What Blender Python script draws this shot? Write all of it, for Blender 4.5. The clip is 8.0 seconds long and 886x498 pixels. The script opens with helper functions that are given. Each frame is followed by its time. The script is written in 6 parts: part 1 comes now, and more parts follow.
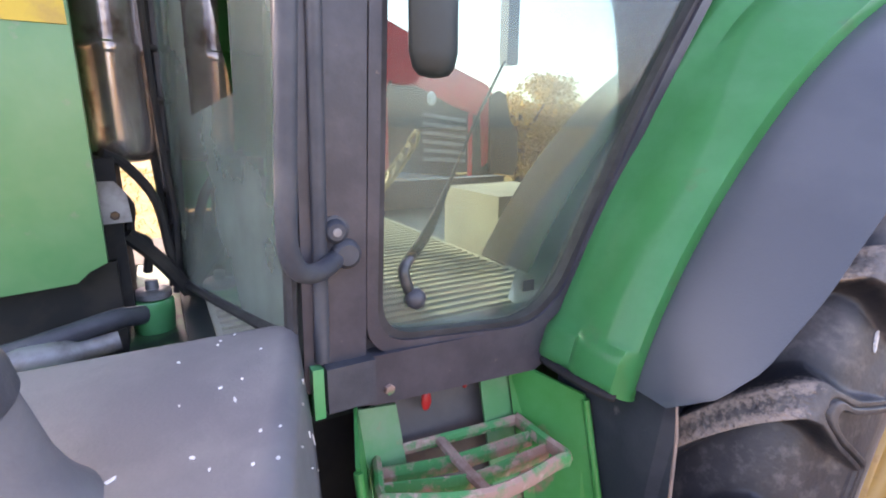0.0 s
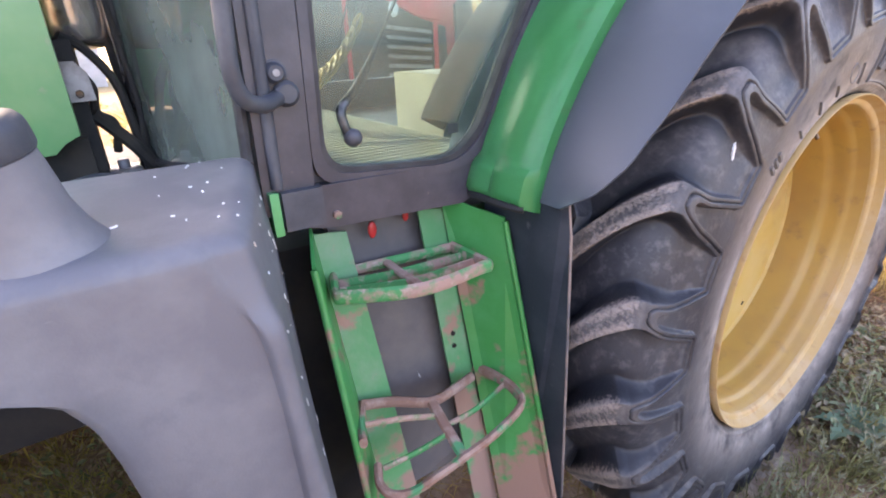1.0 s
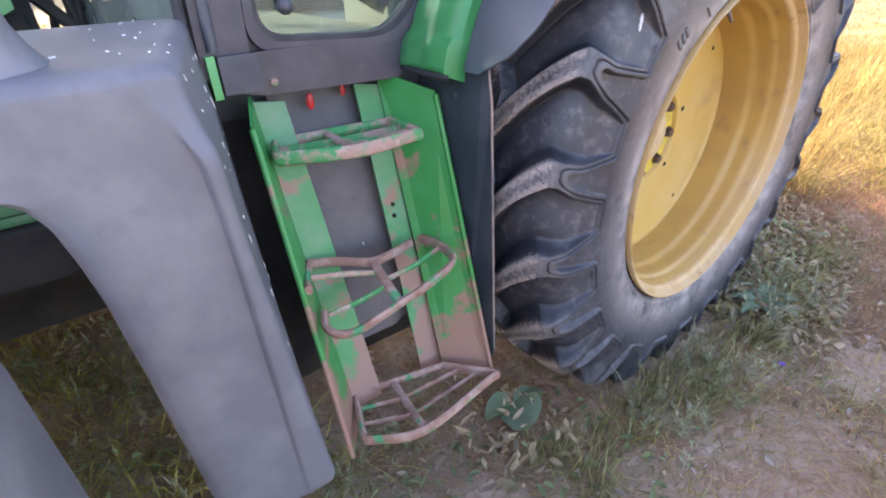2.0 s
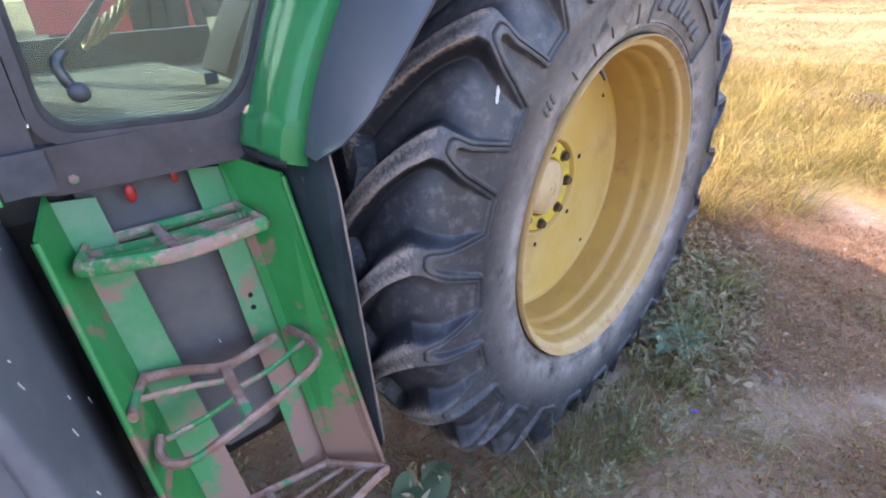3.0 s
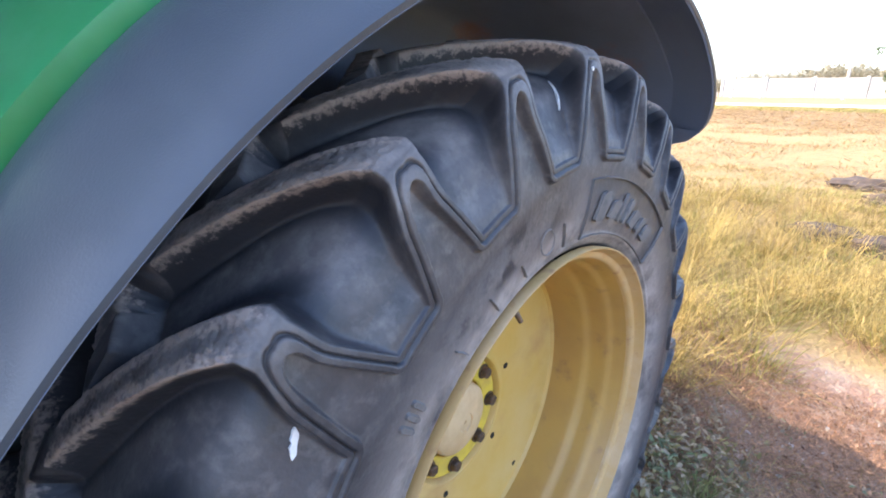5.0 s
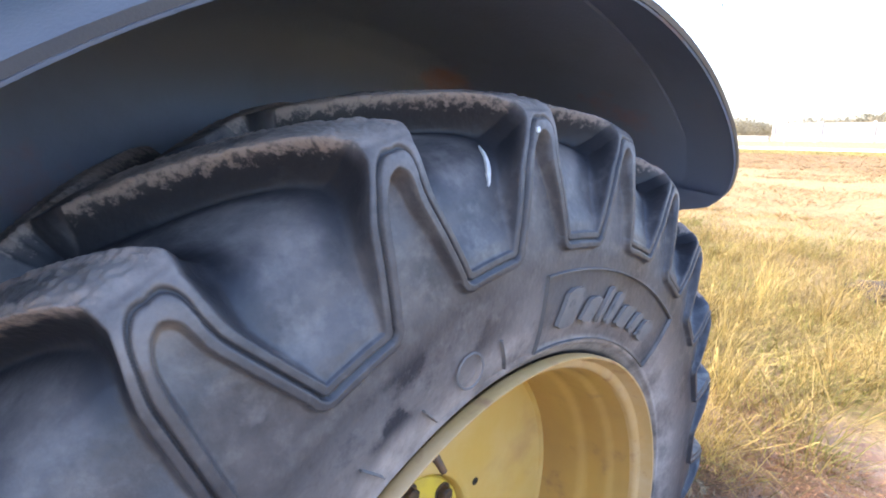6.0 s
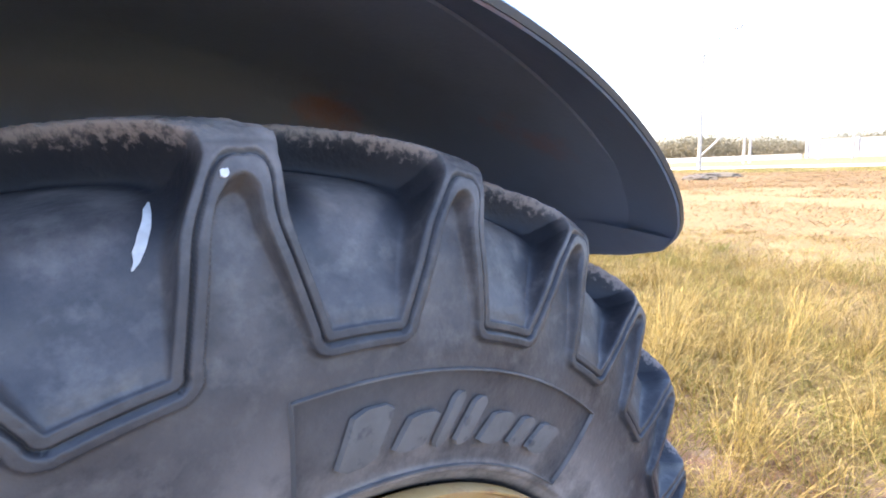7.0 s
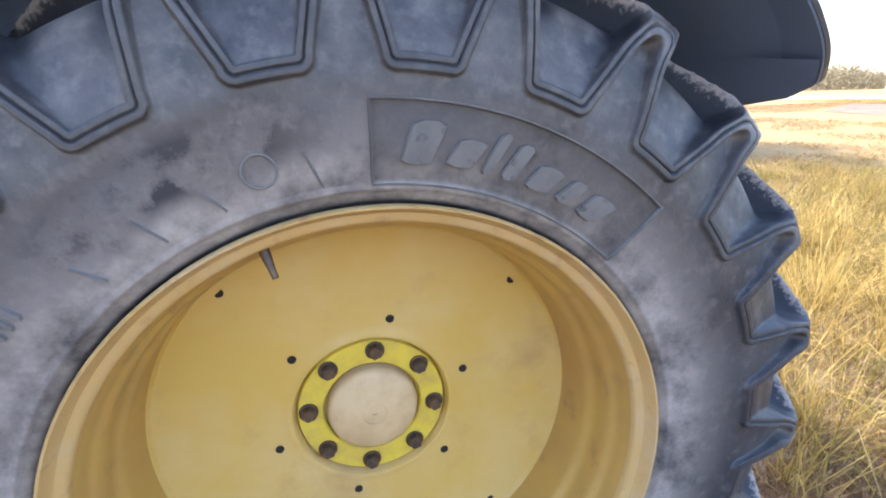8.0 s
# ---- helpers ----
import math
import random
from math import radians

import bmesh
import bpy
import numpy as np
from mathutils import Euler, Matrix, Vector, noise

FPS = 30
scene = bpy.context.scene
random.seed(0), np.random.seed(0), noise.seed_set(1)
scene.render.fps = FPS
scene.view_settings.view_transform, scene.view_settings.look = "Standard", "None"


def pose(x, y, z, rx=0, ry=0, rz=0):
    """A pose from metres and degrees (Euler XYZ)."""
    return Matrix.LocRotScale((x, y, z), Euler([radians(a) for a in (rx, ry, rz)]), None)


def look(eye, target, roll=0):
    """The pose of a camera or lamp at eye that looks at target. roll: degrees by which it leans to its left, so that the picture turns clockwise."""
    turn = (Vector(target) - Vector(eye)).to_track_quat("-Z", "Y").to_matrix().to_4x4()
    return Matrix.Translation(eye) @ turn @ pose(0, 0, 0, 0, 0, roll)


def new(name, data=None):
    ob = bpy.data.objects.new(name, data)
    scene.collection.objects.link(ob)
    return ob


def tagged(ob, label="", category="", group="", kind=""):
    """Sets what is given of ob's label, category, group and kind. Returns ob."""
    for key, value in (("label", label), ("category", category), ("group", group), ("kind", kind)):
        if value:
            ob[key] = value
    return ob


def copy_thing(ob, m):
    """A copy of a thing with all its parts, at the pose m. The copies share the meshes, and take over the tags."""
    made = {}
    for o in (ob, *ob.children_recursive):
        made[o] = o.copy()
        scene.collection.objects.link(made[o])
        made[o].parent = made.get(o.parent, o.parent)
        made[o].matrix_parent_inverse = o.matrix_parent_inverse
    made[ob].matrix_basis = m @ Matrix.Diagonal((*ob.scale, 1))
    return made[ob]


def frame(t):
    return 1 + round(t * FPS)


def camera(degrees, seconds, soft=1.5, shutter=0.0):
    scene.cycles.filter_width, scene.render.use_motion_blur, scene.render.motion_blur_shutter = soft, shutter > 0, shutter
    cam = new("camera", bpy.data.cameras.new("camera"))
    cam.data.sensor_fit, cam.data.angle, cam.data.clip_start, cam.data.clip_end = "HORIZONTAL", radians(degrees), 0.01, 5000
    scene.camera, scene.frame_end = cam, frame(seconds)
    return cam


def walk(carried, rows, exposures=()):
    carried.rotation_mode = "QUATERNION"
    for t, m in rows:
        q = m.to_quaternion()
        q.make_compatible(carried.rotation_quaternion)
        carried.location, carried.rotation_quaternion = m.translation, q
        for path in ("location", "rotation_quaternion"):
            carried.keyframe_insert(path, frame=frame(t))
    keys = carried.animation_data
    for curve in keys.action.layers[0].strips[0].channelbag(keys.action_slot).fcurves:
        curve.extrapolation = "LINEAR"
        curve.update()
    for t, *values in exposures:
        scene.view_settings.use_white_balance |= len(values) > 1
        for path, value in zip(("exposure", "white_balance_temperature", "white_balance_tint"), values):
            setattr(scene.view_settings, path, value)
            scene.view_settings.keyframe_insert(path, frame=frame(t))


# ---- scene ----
from mathutils.bvhtree import BVHTree

cam = camera(83.27, 8.0, 1.9)
PATH = [
    (0, (-1.564, -0.587, 1.588), (-0.604, 1.100, 1.107), 0.3),
    (0.5, (-1.515, -0.691, 1.551), (-0.539, 0.961, 0.989), -1.4),
    (1, (-1.596, -0.804, 1.478), (-0.621, 0.765, 0.712), -2.7),
    (1.5, (-1.653, -0.908, 1.403), (-0.668, 0.542, 0.440), -1.9),
    (1.7, (-1.650, -0.941, 1.386), (-0.675, 0.484, 0.376), -2.0),
    (2.8, (-1.414, -1.042, 1.443), (-0.315, 0.311, 0.462), -2.8),
    (3, (-1.357, -0.973, 1.460), (-0.195, 0.350, 0.512), -2.7),
    (3.5, (-1.240, -0.850, 1.489), (0.084, 0.346, 0.585), -0.4),
    (4, (-1.056, -0.778, 1.493), (0.282, 0.438, 0.638), 0.3),
    (4.5, (-0.872, -0.747, 1.548), (0.435, 0.547, 0.762), -0.9),
    (4.7, (-0.836, -0.733, 1.584), (0.496, 0.584, 0.882), -0.7),
    (5.8, (-0.585, -0.649, 1.633), (0.798, 0.696, 1.108), 0.2),
    (6, (-0.484, -0.662, 1.640), (0.801, 0.799, 1.176), 0.0),
    (6.5, (-0.288, -0.697, 1.666), (0.891, 0.874, 1.290), -0.5),
    (7, (-0.098, -0.661, 1.640), (1.117, 0.891, 1.304), -2.6),
    (7.5, (-0.043, -0.692, 1.552), (0.912, 1.031, 1.208), -2.5),
    (7.8, (-0.023, -0.799, 1.499), (0.596, 1.049, 1.050), -2.3),
    (8, (-0.006, -0.946, 1.450), (0.360, 0.931, 0.866), -1.9),
]
EXPOSURES = [(0.0, 2.92, 7380, 32), (1.0, 3.05, 7250, 30), (1.7, 3.08, 7000, 28), (3.0, 2.76, 6320, 22), (4.7, 2.63, 6000, 17), (6.0, 2.76, 5960, 18), (6.5, 2.76, 6010, 19), (7.0, 2.64, 5960, 18), (8.0, 2.74, 6270, 16)]
walk(cam, [(t, look(eye, target, roll)) for t, eye, target, roll in PATH], EXPOSURES)

# ---- world, sun, exposure ----
SUN_AZ, SUN_EL = 118.0, 35.0
world = bpy.data.worlds.new("sky")
scene.world = world
world.use_nodes = True
_wn = world.node_tree
_sky = _wn.nodes.new("ShaderNodeTexSky")
_sky.sky_type, _sky.sun_disc = "NISHITA", False
_sky.sun_elevation, _sky.sun_rotation = radians(SUN_EL), radians(90 - SUN_AZ)
_sky.dust_density, _sky.ozone_density = 2.5, 1.0
_wn.links.new(_sky.outputs[0], _wn.nodes["Background"].inputs[0])
_wn.nodes["Background"].inputs[1].default_value = 0.15
sun_lamp = new("sun", bpy.data.lights.new("sun", "SUN"))
sun_lamp.data.energy, sun_lamp.data.angle, sun_lamp.data.color = 1.9, radians(0.6), (1.0, 0.86, 0.66)
_a, _e = radians(SUN_AZ), radians(SUN_EL)
SUN_DIR = Vector((math.cos(_a) * math.cos(_e), math.sin(_a) * math.cos(_e), math.sin(_e)))
sun_lamp.matrix_world = look(SUN_DIR * 60, (0, 0, 0))

# ---- materials ----


def mat(name, base, rough=0.6, metal=0.0, second=None, scale=6.0, lo=0.42, hi=0.62, third=None, scale3=40.0, lo3=0.55, hi3=0.7,
        bump=0.0, bump_scale=80.0, coat=0.0, rough2=None, rand=0.0, detail=5.0):
    """A painted, plastic, rubber or earth surface: a base colour, patches of a second and a third by noise, fine relief."""
    m = bpy.data.materials.new(name)
    m.use_nodes = True
    nt = m.node_tree
    b = nt.nodes["Principled BSDF"]
    b.inputs["Roughness"].default_value = rough
    b.inputs["Metallic"].default_value = metal
    b.inputs["Coat Weight"].default_value = coat
    co = nt.nodes.new("ShaderNodeTexCoord").outputs["Object"]

    def noise_mask(sc, a, z, det=detail):
        n = nt.nodes.new("ShaderNodeTexNoise")
        n.inputs["Scale"].default_value, n.inputs["Detail"].default_value, n.inputs["Roughness"].default_value = sc, det, 0.6
        nt.links.new(co, n.inputs["Vector"])
        r = nt.nodes.new("ShaderNodeMapRange")
        r.inputs["From Min"].default_value, r.inputs["From Max"].default_value = a, z
        nt.links.new(n.outputs["Fac"], r.inputs["Value"])
        return r.outputs[0]

    def mixed(fac, a, z):
        x = nt.nodes.new("ShaderNodeMix")
        x.data_type = "RGBA"
        nt.links.new(fac, x.inputs[0])
        for k, v in ((6, a), (7, z)):
            if isinstance(v, tuple):
                x.inputs[k].default_value = (*v, 1)
            else:
                nt.links.new(v, x.inputs[k])
        return x.outputs[2]

    col = base
    if second:
        f = noise_mask(scale, lo, hi)
        col = mixed(f, col, second)
        if rough2 is not None:
            r = nt.nodes.new("ShaderNodeMapRange")
            r.inputs["To Min"].default_value, r.inputs["To Max"].default_value = rough, rough2
            nt.links.new(f, r.inputs["Value"])
            nt.links.new(r.outputs[0], b.inputs["Roughness"])
    if third:
        col = mixed(noise_mask(scale3, lo3, hi3), col, third)
    if rand:
        oi = nt.nodes.new("ShaderNodeObjectInfo").outputs["Random"]
        gi = nt.nodes.new("ShaderNodeNewGeometry").outputs["Random Per Island"]
        ad = nt.nodes.new("ShaderNodeMath")
        ad.operation = "ADD"
        nt.links.new(oi, ad.inputs[0]), nt.links.new(gi, ad.inputs[1])
        fr = nt.nodes.new("ShaderNodeMath")
        fr.operation = "FRACT"
        nt.links.new(ad.outputs[0], fr.inputs[0])
        mr = nt.nodes.new("ShaderNodeMapRange")
        mr.inputs["To Min"].default_value, mr.inputs["To Max"].default_value = 1 - rand, 1 + rand
        nt.links.new(fr.outputs[0], mr.inputs["Value"])
        hs = nt.nodes.new("ShaderNodeHueSaturation")
        nt.links.new(mr.outputs[0], hs.inputs["Value"])
        if isinstance(col, tuple):
            hs.inputs["Color"].default_value = (*col, 1)
        else:
            nt.links.new(col, hs.inputs["Color"])
        col = hs.outputs[0]
    if isinstance(col, tuple):
        b.inputs["Base Color"].default_value = (*col, 1)
    else:
        nt.links.new(col, b.inputs["Base Color"])
    if bump:
        n = nt.nodes.new("ShaderNodeTexNoise")
        n.inputs["Scale"].default_value, n.inputs["Detail"].default_value = bump_scale, 4
        nt.links.new(co, n.inputs["Vector"])
        bp = nt.nodes.new("ShaderNodeBump")
        bp.inputs["Strength"].default_value, bp.inputs["Distance"].default_value = 1.0, bump
        nt.links.new(n.outputs["Fac"], bp.inputs["Height"])
        nt.links.new(bp.outputs[0], b.inputs["Normal"])
    return m


GREEN = mat("green_paint", (0.045, 0.34, 0.11), 0.3, second=(0.075, 0.39, 0.155), scale=5, coat=0.3, third=(0.10, 0.30, 0.12), scale3=14, lo3=0.62, hi3=0.75, bump=0.0003, bump_scale=30)
# second colour paints in the sky's reflection; the greyish third is dust
HOOD_GREEN = mat("sky_paled_dusty_hood_paint", (0.058, 0.235, 0.080), 0.34, second=(0.13, 0.285, 0.125), scale=3.2, lo=0.42, hi=0.70, third=(0.21, 0.23, 0.16), scale3=11, lo3=0.62, hi3=0.75, coat=0.2, bump=0.0004, bump_scale=40)
GREEN_DUSTY = mat("dusty_green_paint", (0.050, 0.23, 0.082), 0.55, second=(0.115, 0.245, 0.13), scale=9, third=(0.27, 0.15, 0.11), scale3=6, lo3=0.58, hi3=0.63, bump=0.0006, bump_scale=90)
RUSTY = mat("rusty_step_metal", (0.23, 0.12, 0.085), 0.85, second=(0.34, 0.225, 0.18), scale=24, third=(0.05, 0.22, 0.09), scale3=11, lo3=0.55, hi3=0.60, bump=0.0015, bump_scale=120)
STEP_GREEN = mat("flaking_green_step_paint", (0.03, 0.23, 0.07), 0.6, second=(0.33, 0.20, 0.16), scale=13, lo=0.46, hi=0.56, third=(0.40, 0.28, 0.23), scale3=40, lo3=0.56, hi3=0.66, bump=0.001, bump_scale=120)
LADDER = mat("worn_green_ladder_paint", (0.018, 0.205, 0.046), 0.4, second=(0.034, 0.235, 0.068), scale=8, third=(0.27, 0.15, 0.11), scale3=5, lo3=0.585, hi3=0.635, bump=0.0006, bump_scale=90)


def rusted_foot(m, low, high, rust):
    """Rust that has eaten up a painted sheet from its lower end, with a ragged front."""
    nt = m.node_tree
    b = nt.nodes["Principled BSDF"]
    co = nt.nodes["Texture Coordinate"].outputs["Object"]
    sx, mr, n, ad, cut, x = (nt.nodes.new("ShaderNode" + k) for k in ("SeparateXYZ", "MapRange", "TexNoise", "Math", "MapRange", "Mix"))
    nt.links.new(co, sx.inputs[0]), nt.links.new(co, n.inputs["Vector"])
    n.inputs["Scale"].default_value, n.inputs["Detail"].default_value = 9, 8
    mr.inputs["From Min"].default_value, mr.inputs["From Max"].default_value = low, high
    mr.inputs["To Min"].default_value, mr.inputs["To Max"].default_value = 0.22, -0.06
    nt.links.new(sx.outputs[2], mr.inputs["Value"])
    nt.links.new(mr.outputs[0], ad.inputs[0]), nt.links.new(n.outputs["Fac"], ad.inputs[1])
    cut.inputs["From Min"].default_value, cut.inputs["From Max"].default_value = 0.60, 0.66
    nt.links.new(ad.outputs[0], cut.inputs["Value"])
    x.data_type = "RGBA"
    nt.links.new(cut.outputs[0], x.inputs[0]), nt.links.new(b.inputs["Base Color"].links[0].from_socket, x.inputs[6])
    x.inputs[7].default_value = (*rust, 1)
    nt.links.new(x.outputs[2], b.inputs["Base Color"])


rusted_foot(LADDER, 0.36, 0.80, (0.27, 0.155, 0.115))
rusted_foot(GREEN_DUSTY, 0.40, 1.0, (0.26, 0.155, 0.12))
BLACK_PLASTIC = mat("grey_black_plastic", (0.036, 0.041, 0.053), 0.5, second=(0.075, 0.078, 0.088), scale=7, third=(0.12, 0.12, 0.13), scale3=160, lo3=0.72, hi3=0.78, bump=0.0004, bump_scale=300)
FLAP = mat("black_flap_rubber", (0.018, 0.024, 0.034), 0.45, second=(0.035, 0.042, 0.052), scale=9, third=(0.10, 0.10, 0.105), scale3=30, lo3=0.66, hi3=0.75, bump=0.0005, bump_scale=200)
FENDER_PLASTIC = mat("fender_plastic", (0.057, 0.065, 0.078), 0.34, second=(0.073, 0.082, 0.096), scale=4, bump=0.0003, bump_scale=400, third=(0.11, 0.085, 0.07), scale3=5, lo3=0.70, hi3=0.82)
TANK_PLASTIC = mat("faded_tank_plastic", (0.125, 0.123, 0.136), 0.5, second=(0.17, 0.166, 0.174), scale=6, third=(0.12, 0.12, 0.135), scale3=18, lo3=0.55, hi3=0.8, bump=0.0003, bump_scale=260)
CAB_FRAME = mat("cab_frame_paint", (0.034, 0.034, 0.045), 0.40, second=(0.058, 0.055, 0.067), scale=12, third=(0.13, 0.105, 0.09), scale3=60, lo3=0.68, hi3=0.76, bump=0.0003, bump_scale=200)
SEAL = mat("rubber_seal", (0.018, 0.018, 0.021), 0.6, second=(0.035, 0.035, 0.038), scale=20)
CAST_GREEN = mat("oily_green_casting", (0.03, 0.12, 0.05), 0.6, second=(0.02, 0.03, 0.025), scale=9)
DARK = mat("dark_underbody", (0.012, 0.012, 0.013), 0.8, second=(0.03, 0.026, 0.022), scale=9)
# dark plastic with dirt patches, its blue-grey lifted to imitate lens haze
LINER = mat("haze_lifted_dirty_liner", (0.17, 0.22, 0.33), 0.5, second=(0.145, 0.18, 0.26), scale=3.5, lo=0.48, hi=0.7, third=(0.24, 0.16, 0.17), scale3=4, lo3=0.60, hi3=0.74, bump=0.0006, bump_scale=120)
DARK_PLATE = mat("dark_back_plate", (0.075, 0.068, 0.07), 0.6, second=(0.11, 0.095, 0.09), scale=7, third=(0.16, 0.15, 0.15), scale3=40, lo3=0.7, hi3=0.78)
YELLOW = mat("wheel_yellow", (0.51, 0.32, 0.070), 0.48, second=(0.55, 0.385, 0.155), scale=3.0, lo=0.42, hi=0.70, third=(0.36, 0.205, 0.075), scale3=4.5, lo3=0.56, hi3=0.84, bump=0.0004, bump_scale=60)
# browner than the disc: grime, plus the barrel's shade put into the colour
BARREL = mat("shaded_grimy_rim_yellow", (0.44, 0.265, 0.065), 0.42, second=(0.37, 0.21, 0.065), scale=4.0, lo=0.40, hi=0.68, third=(0.27, 0.15, 0.065), scale3=14, lo3=0.60, hi3=0.78, bump=0.0005, bump_scale=70)
LIP = mat("dusty_rim_lip", (0.47, 0.30, 0.115), 0.6, second=(0.50, 0.36, 0.21), scale=7, lo=0.45, hi=0.7, third=(0.36, 0.20, 0.09), scale3=22, lo3=0.58, hi3=0.72, bump=0.0005, bump_scale=120)
YELLOW_BRIGHT = mat("hub_yellow", (0.60, 0.43, 0.045), 0.5, second=(0.46, 0.31, 0.06), scale=18, lo=0.45, hi=0.7, bump=0.0004, bump_scale=90)
HUB_CAP = mat("hub_cap_paint", (0.56, 0.40, 0.22), 0.55, second=(0.48, 0.33, 0.17), scale=14, bump=0.0004, bump_scale=90)
BOLT = mat("bolt_steel", (0.075, 0.055, 0.045), 0.5, metal=0.5, second=(0.15, 0.09, 0.05), scale=60)
EDGE = mat("worn_lit_plastic_edge", (0.26, 0.19, 0.16), 0.8, second=(0.12, 0.11, 0.11), scale=14)
HOLE = mat("hole_dark", (0.01, 0.008, 0.006), 0.9)
CHIP = mat("white_paint_chip", (0.75, 0.75, 0.75), 0.7, second=(0.6, 0.6, 0.6), scale=60)
RED_TAG = mat("red_plastic", (0.45, 0.02, 0.02), 0.4, second=(0.35, 0.02, 0.02), scale=30)
STEEL = mat("weathered_steel", (0.32, 0.32, 0.33), 0.5, metal=0.4, second=(0.2, 0.19, 0.19), scale=18)
BRONZE = mat("brown_exhaust_metal", (0.34, 0.28, 0.25), 0.26, metal=0.8, second=(0.50, 0.46, 0.43), scale=5, third=(0.14, 0.085, 0.06), scale3=14)
MAT_FLOOR = mat("cab_floor_mat", (0.30, 0.305, 0.255), 0.85, second=(0.38, 0.375, 0.31), scale=9, bump=0.001, bump_scale=150)
CONSOLE = mat("cab_console", (0.32, 0.31, 0.25), 0.6, second=(0.25, 0.24, 0.20), scale=6)
CAB_TRIM = mat("moulded_cab_trim", (0.016, 0.021, 0.019), 0.75, second=(0.026, 0.03, 0.027), scale=7, bump=0.0004, bump_scale=250)
DARK_TRIM = mat("cab_dark_trim", (0.02, 0.028, 0.028), 0.5, second=(0.03, 0.04, 0.04), scale=6)
COIL = mat("yellow_coil", (0.45, 0.30, 0.06), 0.5, second=(0.35, 0.22, 0.05), scale=30)
LEVER = mat("lever_steel", (0.05, 0.055, 0.055), 0.35, metal=0.3, second=(0.1, 0.1, 0.1), scale=30)
KNOB = mat("knob_plastic", (0.055, 0.055, 0.065), 0.5, second=(0.075, 0.075, 0.085), scale=40)
RED_PAINT = mat("red_machine_paint", (0.74, 0.035, 0.055), 0.4, second=(0.62, 0.04, 0.05), scale=2)
CONCRETE = mat("whitewashed_concrete", (0.46, 0.455, 0.44), 0.85, second=(0.38, 0.37, 0.35), scale=1.2, bump=0.004, bump_scale=20)
ROAD = mat("pale_road", (0.55, 0.50, 0.42), 0.9, second=(0.48, 0.43, 0.36), scale=0.4)
WOOD_POLE = mat("concrete_pole", (0.46, 0.44, 0.40), 0.85, second=(0.37, 0.35, 0.31), scale=3)


def glass_mat(name, least, most):
    m = bpy.data.materials.new(name)
    m.use_nodes = True
    nt = m.node_tree
    b = nt.nodes["Principled BSDF"]
    b.inputs["Base Color"].default_value = (0.27, 0.345, 0.30, 1)
    b.inputs["Roughness"].default_value = 0.8
    t = nt.nodes.new("ShaderNodeBsdfTransparent")
    t.inputs[0].default_value = (0.53, 0.66, 0.625, 1)
    g = nt.nodes.new("ShaderNodeBsdfGlossy")
    g.inputs["Roughness"].default_value = 0.02
    f = nt.nodes.new("ShaderNodeFresnel")
    f.inputs[0].default_value = 1.5
    n = nt.nodes.new("ShaderNodeTexNoise")
    n.inputs["Scale"].default_value, n.inputs["Detail"].default_value = 4, 6
    co = nt.nodes.new("ShaderNodeTexCoord")
    nt.links.new(co.outputs["Object"], n.inputs["Vector"])
    r = nt.nodes.new("ShaderNodeMapRange")
    r.inputs["From Min"].default_value, r.inputs["From Max"].default_value = 0.35, 0.75
    r.inputs["To Min"].default_value, r.inputs["To Max"].default_value = least, most
    nt.links.new(n.outputs["Fac"], r.inputs["Value"])
    m1, m2 = nt.nodes.new("ShaderNodeMixShader"), nt.nodes.new("ShaderNodeMixShader")
    nt.links.new(r.outputs[0], m1.inputs[0])
    nt.links.new(t.outputs[0], m1.inputs[1]), nt.links.new(b.outputs[0], m1.inputs[2])
    nt.links.new(f.outputs[0], m2.inputs[0])
    nt.links.new(m1.outputs[0], m2.inputs[1]), nt.links.new(g.outputs[0], m2.inputs[2])
    nt.links.new(m2.outputs[0], nt.nodes["Material Output"].inputs["Surface"])
    return m


GLASS = glass_mat("tinted_dusty_glass", 0.05, 0.26)
# the thick pale coat stands in for sky reflection as well as dust
GLASS_DUST_SKY = glass_mat("dusty_sky_pale_corner_glass", 0.34, 0.70)


